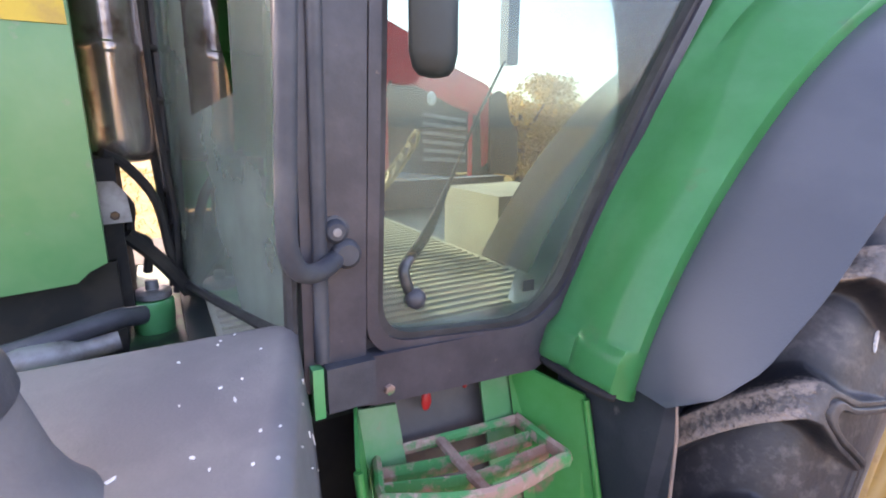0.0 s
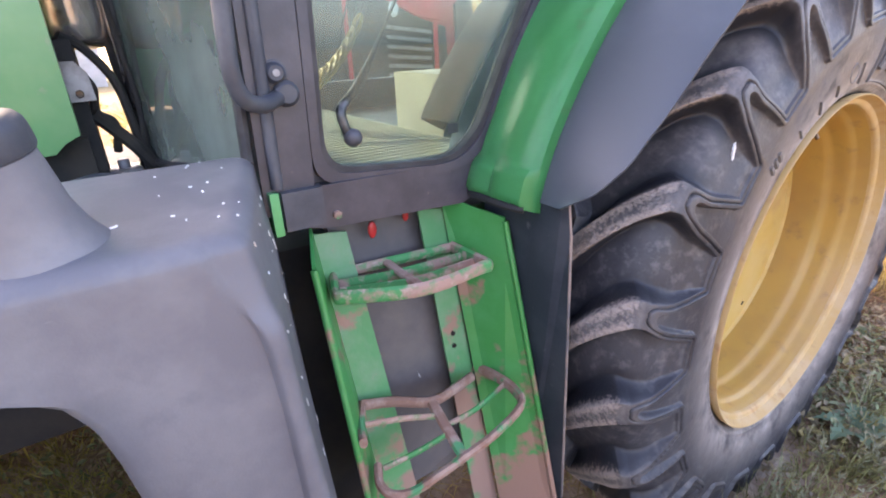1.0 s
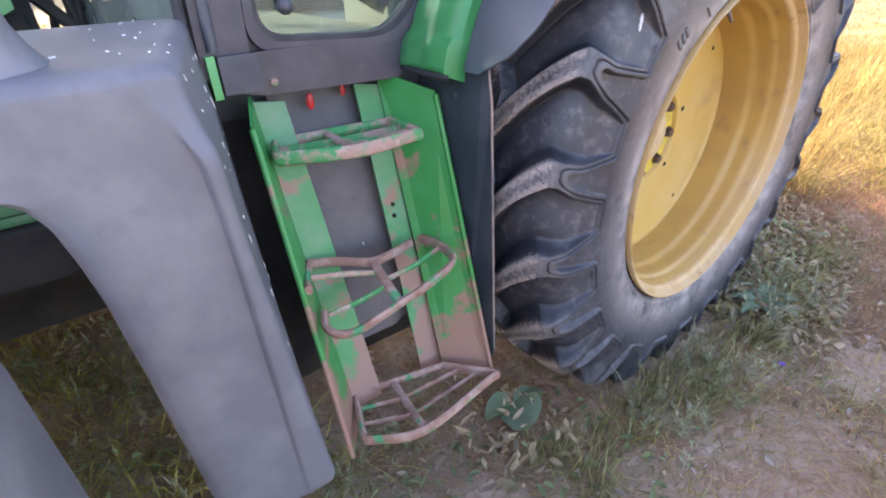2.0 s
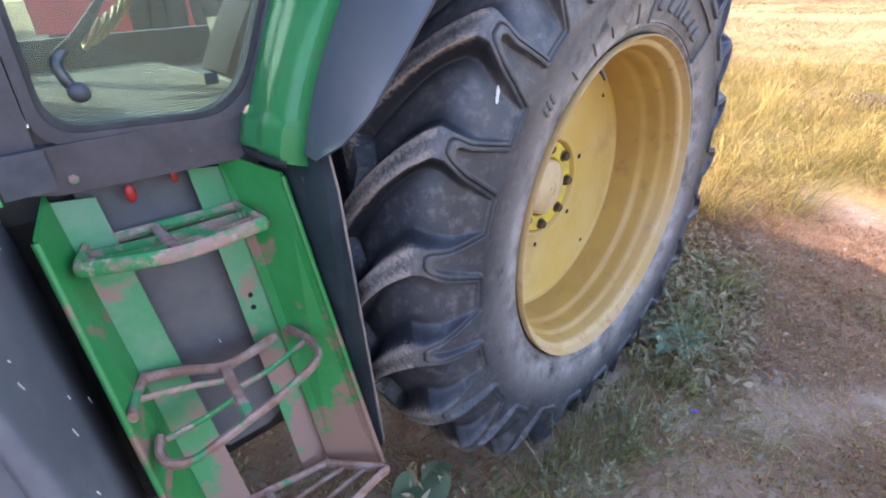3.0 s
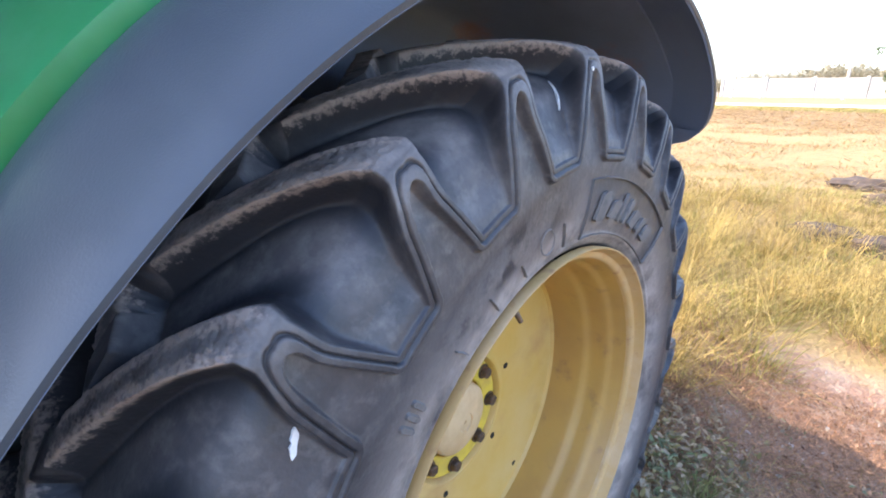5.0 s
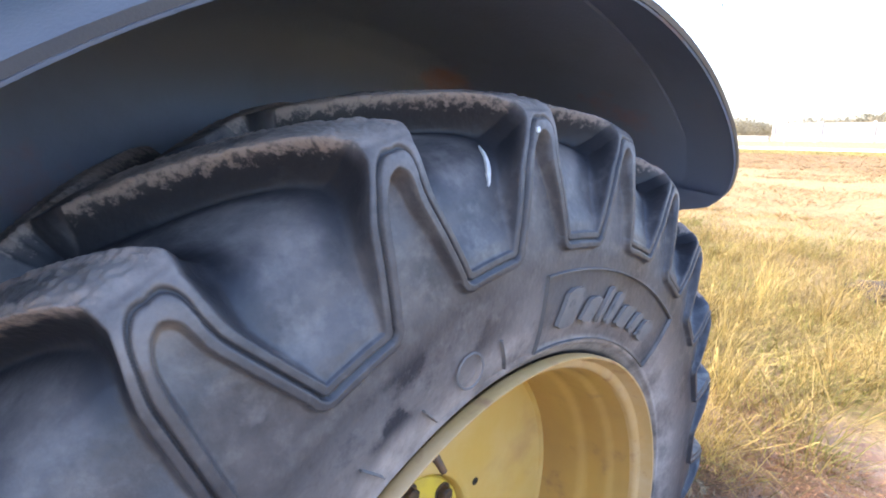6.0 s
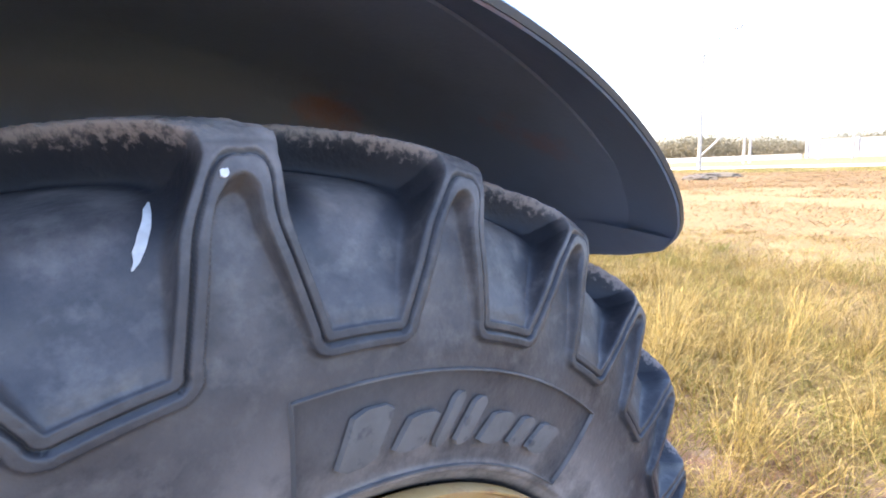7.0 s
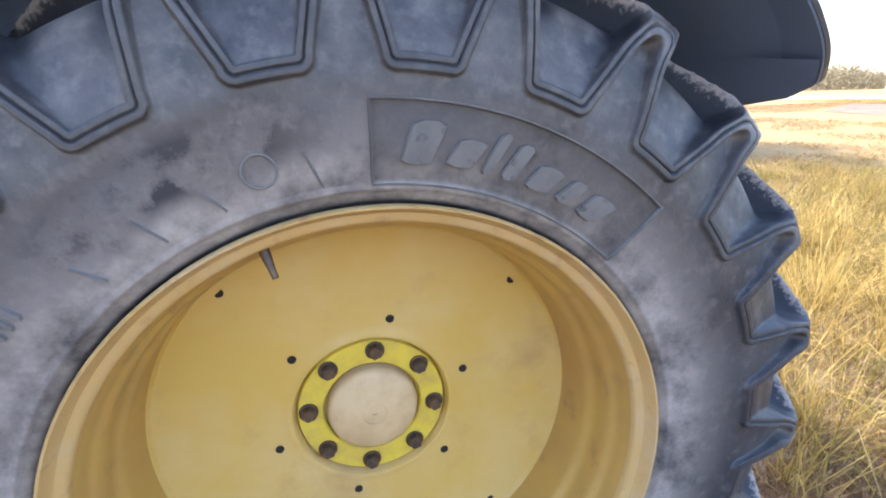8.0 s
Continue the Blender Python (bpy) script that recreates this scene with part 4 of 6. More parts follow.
part("back_plate", prism([(-1.29, lean(1.2) + 0.13, 1.2), (-1.0, lean(1.2) + 0.13, 1.2), (-0.99, lean(0.5) + 0.15, 0.56), (-1.10, lean(0.5) + 0.15, 0.50), (-1.20, lean(0.5) + 0.15, 0.50), (-1.27, lean(0.5) + 0.15, 0.56)],
                          [(-1.29, lean(1.2) + 0.16, 1.2), (-1.0, lean(1.2) + 0.16, 1.2), (-0.99, lean(0.5) + 0.18, 0.56), (-1.10, lean(0.5) + 0.18, 0.50), (-1.20, lean(0.5) + 0.18, 0.50), (-1.27, lean(0.5) + 0.18, 0.56)]), DARK_PLATE, ladder, "dusty dark back plate", bevel=0.004)


def step(z, bl, br, fr, fm, fl, paint, missing=(), deep=2.2):
    """An open tread of flat bars in the plane z: back left and right, front right, middle and left corners of (x, y)."""
    P = lambda q, up=0.0: (q[0], q[1], z + up)
    mix = lambda a, b, k: (a[0] + (b[0] - a[0]) * k, a[1] + (b[1] - a[1]) * k)
    rim = smooth_path([P(bl), P(mix(bl, fl, 0.5)), P(mix(bl, fl, 0.9)), P(mix(fl, fm, 0.12)), P(fm), P(mix(fm, fr, 0.85)), P(fr), P(mix(fr, br, 0.35)), P(br)], 6)
    tread = part("step", tube(rim, 0.0088, sides=8, flat=1.7), paint, tractor, "rusty open metal step with flaking green paint", smooth=True)
    part("step_bar", tube([P(bl), P(mix(bl, br, 0.5)), P(br)], 0.0065, sides=8, flat=1.8), paint, tread)
    drop = 0.0036 * deep - 0.006
    xm = mix(bl, br, 0.42)
    part("step_bar", tube([P(xm, 0.002), P(mix(xm, fm, 0.5), -0.001), P(fm, 0.002)], 0.0105, sides=8, flat=0.7), RUSTY, tread)
    for k in (1, 2):
        if k not in missing:
            l, m, r = mix(bl, fl, k / 3), mix(xm, fm, k / 3), mix(br, fr, k / 3)
            part("step_bar", tube(smooth_path([P(l, -drop), P(mix(l, m, 0.5), -drop - 0.001), P(m, -drop), P(mix(m, r, 0.5), -drop - 0.001), P(r, -drop)], 4), 0.0036, sides=6, flat=deep), paint, tread)
    return tread


def bent_step():
    """The middle tread, torn open at its outer front corner, where the sagging rim ends in a hook."""
    tread = part("step", tube(smooth_path([(-1.325, -0.084, 0.705), (-1.338, -0.118, 0.694), (-1.327, -0.146, 0.685), (-1.288, -0.158, 0.679), (-1.235, -0.167, 0.696), (-1.18, -0.175, 0.716), (-1.10, -0.176, 0.735), (-1.016, -0.157, 0.752), (-0.998, -0.112, 0.758), (-1.001, -0.055, 0.758), (-1.010, 0.015, 0.750)], 6), 0.009, sides=8, flat=1.5), RUSTY, tractor, "rusty bent metal step torn open at its corner", smooth=True)
    part("step_bar", tube(smooth_path([(-1.309, 0.005, 0.787), (-1.245, -0.012, 0.776), (-1.174, -0.042, 0.761), (-1.11, -0.035, 0.758), (-1.046, -0.019, 0.757)], 6), 0.010, sides=8, flat=1.2), RUSTY, tread, smooth=True)
    part("step_bar", tube(smooth_path([(-1.309, 0.005, 0.787), (-1.335, -0.045, 0.788), (-1.352, -0.095, 0.786)], 6), 0.009, sides=8, flat=1.5), RUSTY, tread, smooth=True)
    part("step_bar", tube(smooth_path([(-1.172, -0.042, 0.765), (-1.177, -0.108, 0.744), (-1.18, -0.172, 0.722)], 6), 0.012, sides=8, flat=0.6), RUSTY, tread, smooth=True)
    for pts in ([(-1.318, -0.095, 0.703), (-1.25, -0.108, 0.715), (-1.184, -0.122, 0.736)], [(-1.176, -0.105, 0.742), (-1.10, -0.108, 0.750), (-1.006, -0.085, 0.755)], [(-1.328, -0.045, 0.780), (-1.25, -0.058, 0.766), (-1.178, -0.078, 0.750)]):
        part("step_bar", tube(smooth_path(pts, 5), 0.0035, sides=6, flat=2.2), STEP_GREEN, tread)
    return tread


step(1.05, (-1.302, 0.098), (-1.028, 0.070), (-1.024, -0.060), (-1.186, -0.070), (-1.334, -0.004), STEP_GREEN, (), 5.2)
bent_step()
step(0.385, (-1.275, -0.050), (-1.025, -0.106), (-0.925, -0.226), (-1.19, -0.262), (-1.325, -0.200), RUSTY)
part("mud_flap", prism([(-0.952, 0.05, 1.20), (-0.930, -0.165, 1.198), (-0.924, -0.176, 1.19), (-0.918, -0.176, 1.12), (-0.893, -0.172, 0.40), (-0.905, -0.06, 0.30), (-0.93, 0.05, 0.5)],
                        [(-0.946, 0.05, 1.20), (-0.924, -0.165, 1.198), (-0.918, -0.176, 1.19), (-0.912, -0.176, 1.12), (-0.887, -0.172, 0.40), (-0.899, -0.06, 0.30), (-0.924, 0.05, 0.5)]), FLAP, tractor, "scuffed black plastic mud flap", bevel=0.0015)
# pale strip for the worn rim and the light painted along it
part("flap_edge", tube([(-0.930, -0.12, 1.199), (-0.922, -0.174, 1.190), (-0.915, -0.178, 1.12), (-0.902, -0.176, 0.75), (-0.890, -0.174, 0.42)], 0.0028, sides=6), EDGE, tractor, "worn pale edge of the flap, painted as lit")
part("window_sticker", box((-1.024, 0.0735, 1.302), (-1.000, 0.0745, 1.322)), DARK_TRIM, tractor, "small dark sticker")
for x, y, z, r in ((-1.205, 0.10, 1.125, 0.011), (-1.12, 0.11, 1.135, 0.008)):
    part("red_tag", ball((x, y, z), r, None, (0.9, 0.5, 1.7)), RED_TAG, tractor, "small red plastic tag", smooth=True)

# fuel tank -----------------------------------------------------------
def tank():
    """Moulded tank: dished front, a corner strip that stands proud of it, an arch cut out at the lower front, a rounded top."""
    Z = [0.36, 0.54, 0.676, 0.815, 0.962, 1.037, 1.10, 1.141, 1.165, 1.185, 1.20, 1.262]
    left = [-1.655, -1.66, -1.668, -1.674, -1.683, -1.692, -1.704, -1.725, -1.76, -1.83, -1.95, -2.0]
    strip = [-1.482, -1.488, -1.490, -1.493, -1.496, -1.498, -1.502, -1.505, -1.509, -1.516, -1.522, -1.545]
    right = [-1.415, -1.432, -1.445, -1.457, -1.469, -1.474, -1.477, -1.479, -1.480, -1.484, -1.488, -1.497]
    back = [-1.388, -1.388, -1.389, -1.390, -1.393, -1.396, -1.399, -1.402, -1.403, -1.406, -1.408, -1.414]
    proud = [0.003, 0.010, 0.012, 0.014, 0.015, 0.016, 0.017, 0.018, 0.018, 0.010, 0.004, -0.006]
    rear = [0.03, 0.07, 0.09, 0.11, 0.12, 0.12, 0.12, 0.12, 0.12, 0.12, 0.12, 0.118]
    levels = [(0.36, 0.03), (0.362, 0.015), (0.37, 0.004)] + [(z, 0.0) for z in np.linspace(0.385, 1.262, 58)] + [(1.270 + 0.026 * math.sin(a), 0.03 * (1 - math.cos(a))) for a in np.linspace(0.12, 1.57, 10)]
    rings = []
    for z, inset in levels:
        xl, xs, xr, xb, pr, yb = (float(np.interp(z, Z, v)) for v in (left, strip, right, back, proud, rear))
        xl, xs, xr, xb, yb = xl + inset, xs - inset * 0.7, xr - inset, xb - inset, yb - inset
        yf = -0.238 + inset
        up = float(ss(1.12, 1.26, z)) * 0.08
        c = 0.022
        ring = [(xl, yf + c * 1.6), (xl + c * 0.3, yf + c * 0.5), (xl + c, yf), (xl + (xs - xl) * 0.35, yf), (xl + (xs - xl) * 0.7, yf), (xs - 0.012, yf), (xs - 0.006, yf - pr * 0.1), (xs - 0.001, yf - pr * 0.85), (xs + 0.003, yf - pr),
                (xr - 0.016, yf - pr), (xr - 0.007, yf - pr + 0.004), (xr - 0.002, yf - pr + 0.012), (xr + 0.001, yf + 0.022), ((xr + xb) / 2 + 0.004, (yf + yb) / 2),
                (xb, yb - c), (xb - c * 0.3, yb - c * 0.3), (xb - c, yb), ((xl + xb) / 2, yb), (xl + c, yb), (xl, yb - c)]
        rings.append([(x, y, z + up * (y + 0.14)) for x, y in ring])
    return loft(rings)


fuel_tank = part("fuel_tank", tank(), TANK_PLASTIC, tractor, "faded grey plastic fuel tank with white paint chips", smooth=True)
neck = part("filler_neck", revolve([(0.0, 0.112), (0.050, 0.112), (0.054, 0.110), (0.055, 0.10), (0.058, 0.05), (0.064, 0.025), (0.071, 0.008), (0.080, -0.006), (0.088, -0.018), (0.092, -0.03)], None, 40, "z"), TANK_PLASTIC, fuel_tank, smooth=True)
neck.matrix_basis = pose(-1.706, -0.150, 1.282, 6, -9, 0)
part("filler_cap", revolve([(0.0, 0.152), (0.020, 0.152), (0.024, 0.150), (0.046, 0.150), (0.053, 0.147), (0.057, 0.141), (0.058, 0.134), (0.058, 0.116), (0.056, 0.112), (0.050, 0.111)], None, 40, "z"), BLACK_PLASTIC, fuel_tank, "black filler cap", smooth=True).matrix_basis = pose(-1.706, -0.150, 1.282, 6, -9, 0)

# hood, engine bay, front -------------------------------------------------
hood = part("hood_panel", prism([(-1.669, 0.55, 1.325), (-1.668, 0.55, 1.95), (-3.4, 0.55, 1.75), (-3.4, 0.55, 1.25), (-1.84, 0.55, 1.282), (-1.722, 0.55, 1.29), (-1.70, 0.55, 1.31)],
                                 [(-1.669, 0.575, 1.325), (-1.668, 0.575, 1.95), (-3.4, 0.575, 1.75), (-3.4, 0.575, 1.25), (-1.84, 0.575, 1.282), (-1.722, 0.575, 1.29), (-1.70, 0.575, 1.31)]), HOOD_GREEN, tractor, "dusty green engine hood side panel with painted sky reflection", bevel=0.006)
part("hood_top", prism([(-1.668, 0.56, 1.90), (-1.668, 0.62, 1.95), (-1.668, 1.18, 1.95), (-1.668, 1.24, 1.90), (-1.668, 1.24, 1.32), (-1.668, 1.22, 1.32), (-1.668, 1.2, 1.88), (-1.668, 0.6, 1.88)], [(-3.4, 0.56, 1.70), (-3.4, 0.62, 1.75), (-3.4, 1.18, 1.75), (-3.4, 1.24, 1.70), (-3.4, 1.24, 1.32), (-3.4, 1.22, 1.32), (-3.4, 1.2, 1.68), (-3.4, 0.6, 1.68)]), GREEN, hood)
part("hood_stripe", box((-3.3, 0.546, 1.755), (-1.672, 0.5495, 1.80)), YELLOW_BRIGHT, hood, "yellow stripe")
part("exhaust_housing", loft([[(-1.625 + 0.075 * q * math.cos(a), 0.85 + 0.16 * q * math.sin(a), z) for a in np.linspace(0, 2 * math.pi, 33)[:-1]] for z, q in ((1.50, 0.3), (1.503, 0.6), (1.512, 0.85), (1.53, 0.96), (1.56, 1.0), (1.73, 1.0), (1.735, 1.03), (1.75, 1.03), (1.755, 1.0), (1.9, 1.0), (2.3, 1.0))]), BRONZE, tractor, "shiny brown exhaust housing", smooth=True)
part("hood_bracket", prism([(-1.695, 0.62, 1.475), (-1.645, 0.62, 1.475), (-1.625, 0.62, 1.45), (-1.622, 0.62, 1.39), (-1.69, 0.62, 1.388)], [(-1.695, 0.626, 1.475), (-1.645, 0.626, 1.475), (-1.625, 0.626, 1.45), (-1.622, 0.626, 1.39), (-1.69, 0.626, 1.388)]), STEEL, tractor, "bare grey steel bracket", bevel=0.001)
part("bracket_bolt", hexagon((-1.65, 0.619, 1.406), 0.009, 0.008), BOLT, tractor)
part("engine_block", box((-3.2, 0.62, 0.86), (-1.66, 1.22, 1.31)), DARK, tractor, bevel=0.02)
part("transmission", box((-1.66, 0.45, 0.45), (0.35, 1.35, 1.12)), CAST_GREEN, tractor, bevel=0.04)
reservoir = part("reservoir", loft([[(-1.610 + r * math.cos(a), 0.70 + r * math.sin(a), z) for a in np.linspace(0, 2 * math.pi, 21)[:-1]] for z, r in ((1.08, .040), (1.16, .046), (1.19, .046), (1.196, .043))]), GREEN, tractor, "small green fluid reservoir", smooth=True)
part("lid", loft([[(-1.606 + r * math.cos(a), 0.70 + r * math.sin(a), z) for a in np.linspace(0, 2 * math.pi, 21)[:-1]] for z, r in ((1.195, .030), (1.20, .040), (1.212, .040), (1.217, .034), (1.218, .014), (1.238, .013), (1.24, .009))]), STEEL, reservoir, "grey metal lid", smooth=True)
part("engine_bracket", box((-1.70, 0.64, 1.16), (-1.64, 0.80, 1.52)), DARK, tractor, bevel=0.01)
part("linkage", tube(smooth_path([(-1.90, 0.40, 1.19), (-1.80, 0.42, 1.20), (-1.72, 0.44, 1.195), (-1.66, 0.45, 1.20)], 4), [0.02] * 4 + [0.026] * 4 + [0.018] * 5, sides=12), STEEL, tractor, "grey steel linkage rod", smooth=True)
for x0, x1, y, r in ((-1.560, -1.548, 0.74, 0.007), (-1.548, -1.540, 0.76, 0.005), (-1.572, -1.556, 0.80, 0.006)):
    part("cable", tube(smooth_path([(x0, y, 2.3), (x0 + 0.004, y, 1.95), (x1 - 0.006, y, 1.72), (x1, y, 1.52), (x1 + 0.008, y - 0.02, 1.36), (x1 - 0.01, y - 0.04, 1.2)], 6), r, sides=8), DARK, tractor, "black cable", smooth=True)
for z in (1.36, 1.44, 1.53, 1.64, 1.75):
    part("cable_clip", ball((-1.545, 0.745, z), 0.011, None, (1.2, 0.8, 0.8)), DARK, tractor)
part("grey_hose", tube(smooth_path([(-1.86, 0.45, 1.20), (-1.78, 0.45, 1.215), (-1.70, 0.46, 1.23), (-1.66, 0.47, 1.235), (-1.62, 0.50, 1.225)], 5), 0.019, sides=10), BLACK_PLASTIC, tractor, smooth=True)
for pts, r in (([(-1.66, 0.66, 1.53), (-1.62, 0.68, 1.50), (-1.575, 0.70, 1.42), (-1.56, 0.71, 1.30), (-1.55, 0.72, 1.2)], 0.011),
               ([(-1.64, 0.66, 1.36), (-1.60, 0.68, 1.31), (-1.57, 0.68, 1.27), (-1.53, 0.70, 1.20)], 0.017), ([(-1.66, 0.65, 1.47), (-1.625, 0.66, 1.42), (-1.63, 0.67, 1.36), (-1.60, 0.68, 1.33), (-1.61, .7, 1.26)], 0.010),
               ([(-1.575, 0.78, 2.2), (-1.578, 0.78, 1.7), (-1.565, 0.78, 1.45), (-1.56, 0.76, 1.25)], 0.008)):
    part("hose", tube(smooth_path(pts, 6), r, sides=8), DARK, tractor, smooth=True)
part("copper_pipe", tube(smooth_path([(-1.553, 0.77, 2.2), (-1.556, 0.77, 1.75), (-1.55, 0.77, 1.42)], 5), 0.008, sides=8), BRONZE, tractor, smooth=True)
# added block behind the axle, only there to shade the ground by the wheel
part("rear_lift", prism([(0.35, 0.52, 0.45), (1.25, 0.52, 0.55), (1.25, 0.52, 1.0), (0.8, 0.52, 1.3), (0.35, 0.52, 1.3)], [(0.35, 1.7, 0.45), (1.25, 1.7, 0.55), (1.25, 1.7, 1.0), (0.8, 1.7, 1.3), (0.35, 1.7, 1.3)]), DARK, tractor, bevel=0.03)
part("rear_axle", revolve([(0.0, 0.1), (0.16, 0.1), (0.13, 0.3), (0.12, 1.5), (0.16, 1.7), (0.0, 1.7)], None, 24, centre=(0, 0, ZC)), CAST_GREEN, tractor, smooth=True)
for y, k in ((0.0, -1), (1.85, 1)):
    fwheel = part("front_wheel", revolve([(0.34, k * 0.10), (0.36, k * 0.16), (0.42, k * 0.19), (0.56, k * 0.20), (0.63, k * 0.16), (0.65, 0.0), (0.63, -k * 0.16), (0.56, -k * 0.20), (0.42, -k * 0.19), (0.34, -k * 0.12)], None, 48, centre=(-2.95, y, 0.62)), RUBBER, tractor, "black front tyre", smooth=True)
    part("front_rim", revolve([(0.35, k * 0.10), (0.32, k * 0.08), (0.30, 0.0), (0.12, -k * 0.02), (0.0, -k * 0.02)], None, 48, centre=(-2.95, y, 0.62)), YELLOW, fwheel, smooth=True)
part("front_axle", box((-3.05, 0.1, 0.5), (-2.85, 1.75, 0.72)), CAST_GREEN, tractor, bevel=0.02)
part("underbody", box((-1.42, 0.19, 0.30), (-0.92, 0.46, 1.15)), DARK, tractor, bevel=0.02)
# added dark box on the far side; stops sunlit ground showing under the machine
part("far_side_tank", box((-3.05, 1.36, 0.10), (-1.35, 1.80, 1.12)), DARK, tractor, smooth=True, bevel=0.05)
part("frame_rail", box((-3.2, 0.20, 0.84), (-1.70, 0.34, 0.955)), DARK, tractor, bevel=0.01)
part("engine_side", prism([(-2.6, 0.24, 0.957), (-1.72, 0.24, 0.957), (-1.72, 0.24, 1.14), (-2.6, 0.24, 1.14)], [(-2.6, 0.6, 0.957), (-1.72, 0.6, 0.957), (-1.72, 0.6, 1.14), (-2.6, 0.6, 1.14)]), GREEN_DUSTY, tractor)
part("battery_box", loft([[(-1.785 + e, -0.34, z), (-1.80 + e, -0.31, z), (-1.83 + e, -0.295, z), (-2.2, -0.29, z), (-2.2, -0.62, z), (-1.80 + e, -0.62, z), (-1.785 + e, -0.60, z)] for z, e in ((0.35, -0.01), (0.55, 0.0), (0.80, 0.0), (1.00, 0.0), (1.09, -0.004), (1.12, -0.02), (1.135, -0.06))]), TANK_PLASTIC, tractor, "faded grey plastic battery box", smooth=True)
for k in range(7):
    part("cooling_rib", box((-2.6, 0.228, 0.968 + 0.024 * k), (-1.73, 0.241, 0.980 + 0.024 * k)), GREEN_DUSTY, tractor)

# ---- ground ----
DIRT = mat("bare_dirt", (0.30, 0.208, 0.143), 0.95, second=(0.40, 0.322, 0.245), scale=1.8, lo=0.48, hi=0.66, third=(0.245, 0.145, 0.092), scale3=6.0, lo3=0.42, hi3=0.58, bump=0.025, bump_scale=38, detail=10)
_dn = DIRT.node_tree
_db = _dn.nodes["Principled BSDF"]
_sx = _dn.nodes.new("ShaderNodeSeparateXYZ")
_dn.links.new(_dn.nodes["Texture Coordinate"].outputs["Object"], _sx.inputs[0])
_no = _dn.nodes.new("ShaderNodeTexNoise")
_no.inputs["Scale"].default_value, _no.inputs["Detail"].default_value = 0.9, 7
_dn.links.new(_dn.nodes["Texture Coordinate"].outputs["Object"], _no.inputs["Vector"])
_m1, _m2, _mr = _dn.nodes.new("ShaderNodeMath"), _dn.nodes.new("ShaderNodeMath"), _dn.nodes.new("ShaderNodeMapRange")
_m1.operation = _m2.operation = "MULTIPLY_ADD"
_m1.inputs[1].default_value = -0.5
_m2.inputs[1].default_value = 2.6
_dn.links.new(_sx.outputs[1], _m1.inputs[0]), _dn.links.new(_sx.outputs[0], _m1.inputs[2])
_dn.links.new(_no.outputs["Fac"], _m2.inputs[0]), _dn.links.new(_m1.outputs[0], _m2.inputs[2])
_mr.inputs["From Min"].default_value, _mr.inputs["From Max"].default_value = 4.1, 4.8
_dn.links.new(_m2.outputs[0], _mr.inputs["Value"])
_ln = _dn.nodes.new("ShaderNodeVectorMath")
_ln.operation = "DISTANCE"
_ln.inputs[1].default_value = (-0.4, -0.2, 0.0)
_dn.links.new(_dn.nodes["Texture Coordinate"].outputs["Object"], _ln.inputs[0])
_m3, _r2, _mx = _dn.nodes.new("ShaderNodeMath"), _dn.nodes.new("ShaderNodeMapRange"), _dn.nodes.new("ShaderNodeMath")
_m3.operation, _mx.operation = "MULTIPLY_ADD", "MAXIMUM"
_m3.inputs[1].default_value = 2.0
_dn.links.new(_no.outputs["Fac"], _m3.inputs[0]), _dn.links.new(_ln.outputs["Value"], _m3.inputs[2])
_r2.inputs["From Min"].default_value, _r2.inputs["From Max"].default_value = 4.6, 5.4
_dn.links.new(_m3.outputs[0], _r2.inputs["Value"])
_dn.links.new(_r2.outputs[0], _mx.inputs[0]), _dn.links.new(_mr.outputs[0], _mx.inputs[1])
_straw = _dn.nodes.new("ShaderNodeMix")
_straw.data_type = "RGBA"
_s2 = _dn.nodes.new("ShaderNodeMix")
_s2.data_type = "RGBA"
_s2.inputs[6].default_value, _s2.inputs[7].default_value = (0.16, 0.115, 0.04, 1), (0.36, 0.25, 0.10, 1)
_n2 = _dn.nodes.new("ShaderNodeTexNoise")
_n2.inputs["Scale"].default_value, _n2.inputs["Detail"].default_value = 2.2, 9
_dn.links.new(_dn.nodes["Texture Coordinate"].outputs["Object"], _n2.inputs["Vector"])
_dn.links.new(_n2.outputs["Fac"], _s2.inputs[0])
_dn.links.new(_db.inputs["Base Color"].links[0].from_socket, _straw.inputs[6])
_dn.links.new(_s2.outputs[2], _straw.inputs[7]), _dn.links.new(_mx.outputs[0], _straw.inputs[0])
_dn.links.new(_straw.outputs[2], _db.inputs["Base Color"])
ground = new("ground", bpy.data.meshes.new("ground"))
tagged(ground, "trodden dirt with dry weeds and grass", "ground", kind="structure")


def ground_z(x, y):
    return 0.02 * noise.noise(Vector((x * 0.9, y * 0.9, 0))) + 0.012 * noise.noise(Vector((x * 4, y * 4, 3)))


bm = bmesh.new()
xs = np.concatenate([-np.geomspace(600, 5, 14), np.linspace(-4.5, 9, 136), np.geomspace(10, 900, 18)])
ys = np.concatenate([-np.geomspace(600, 4, 14), np.linspace(-3.6, 4, 77), np.geomspace(4.5, 900, 18)])
grid = [[bm.verts.new((x, y, ground_z(x, y))) for y in ys] for x in xs]
for i in range(len(xs) - 1):
    for j in range(len(ys) - 1):
        bm.faces.new((grid[i][j], grid[i + 1][j], grid[i + 1][j + 1], grid[i][j + 1]))
bm.to_mesh(ground.data)
bm.free()
ground.data.materials.append(DIRT)
ground.data.polygons.foreach_set("use_smooth", [True] * len(ground.data.polygons))

# ---- small marks on the tractor ----
_tv = np.empty(len(TYRE.vertices) * 3)
TYRE.vertices.foreach_get("co", _tv)
_tv = _tv.reshape(-1, 3)
_tv = _tv[_tv[:, 1] < YC]


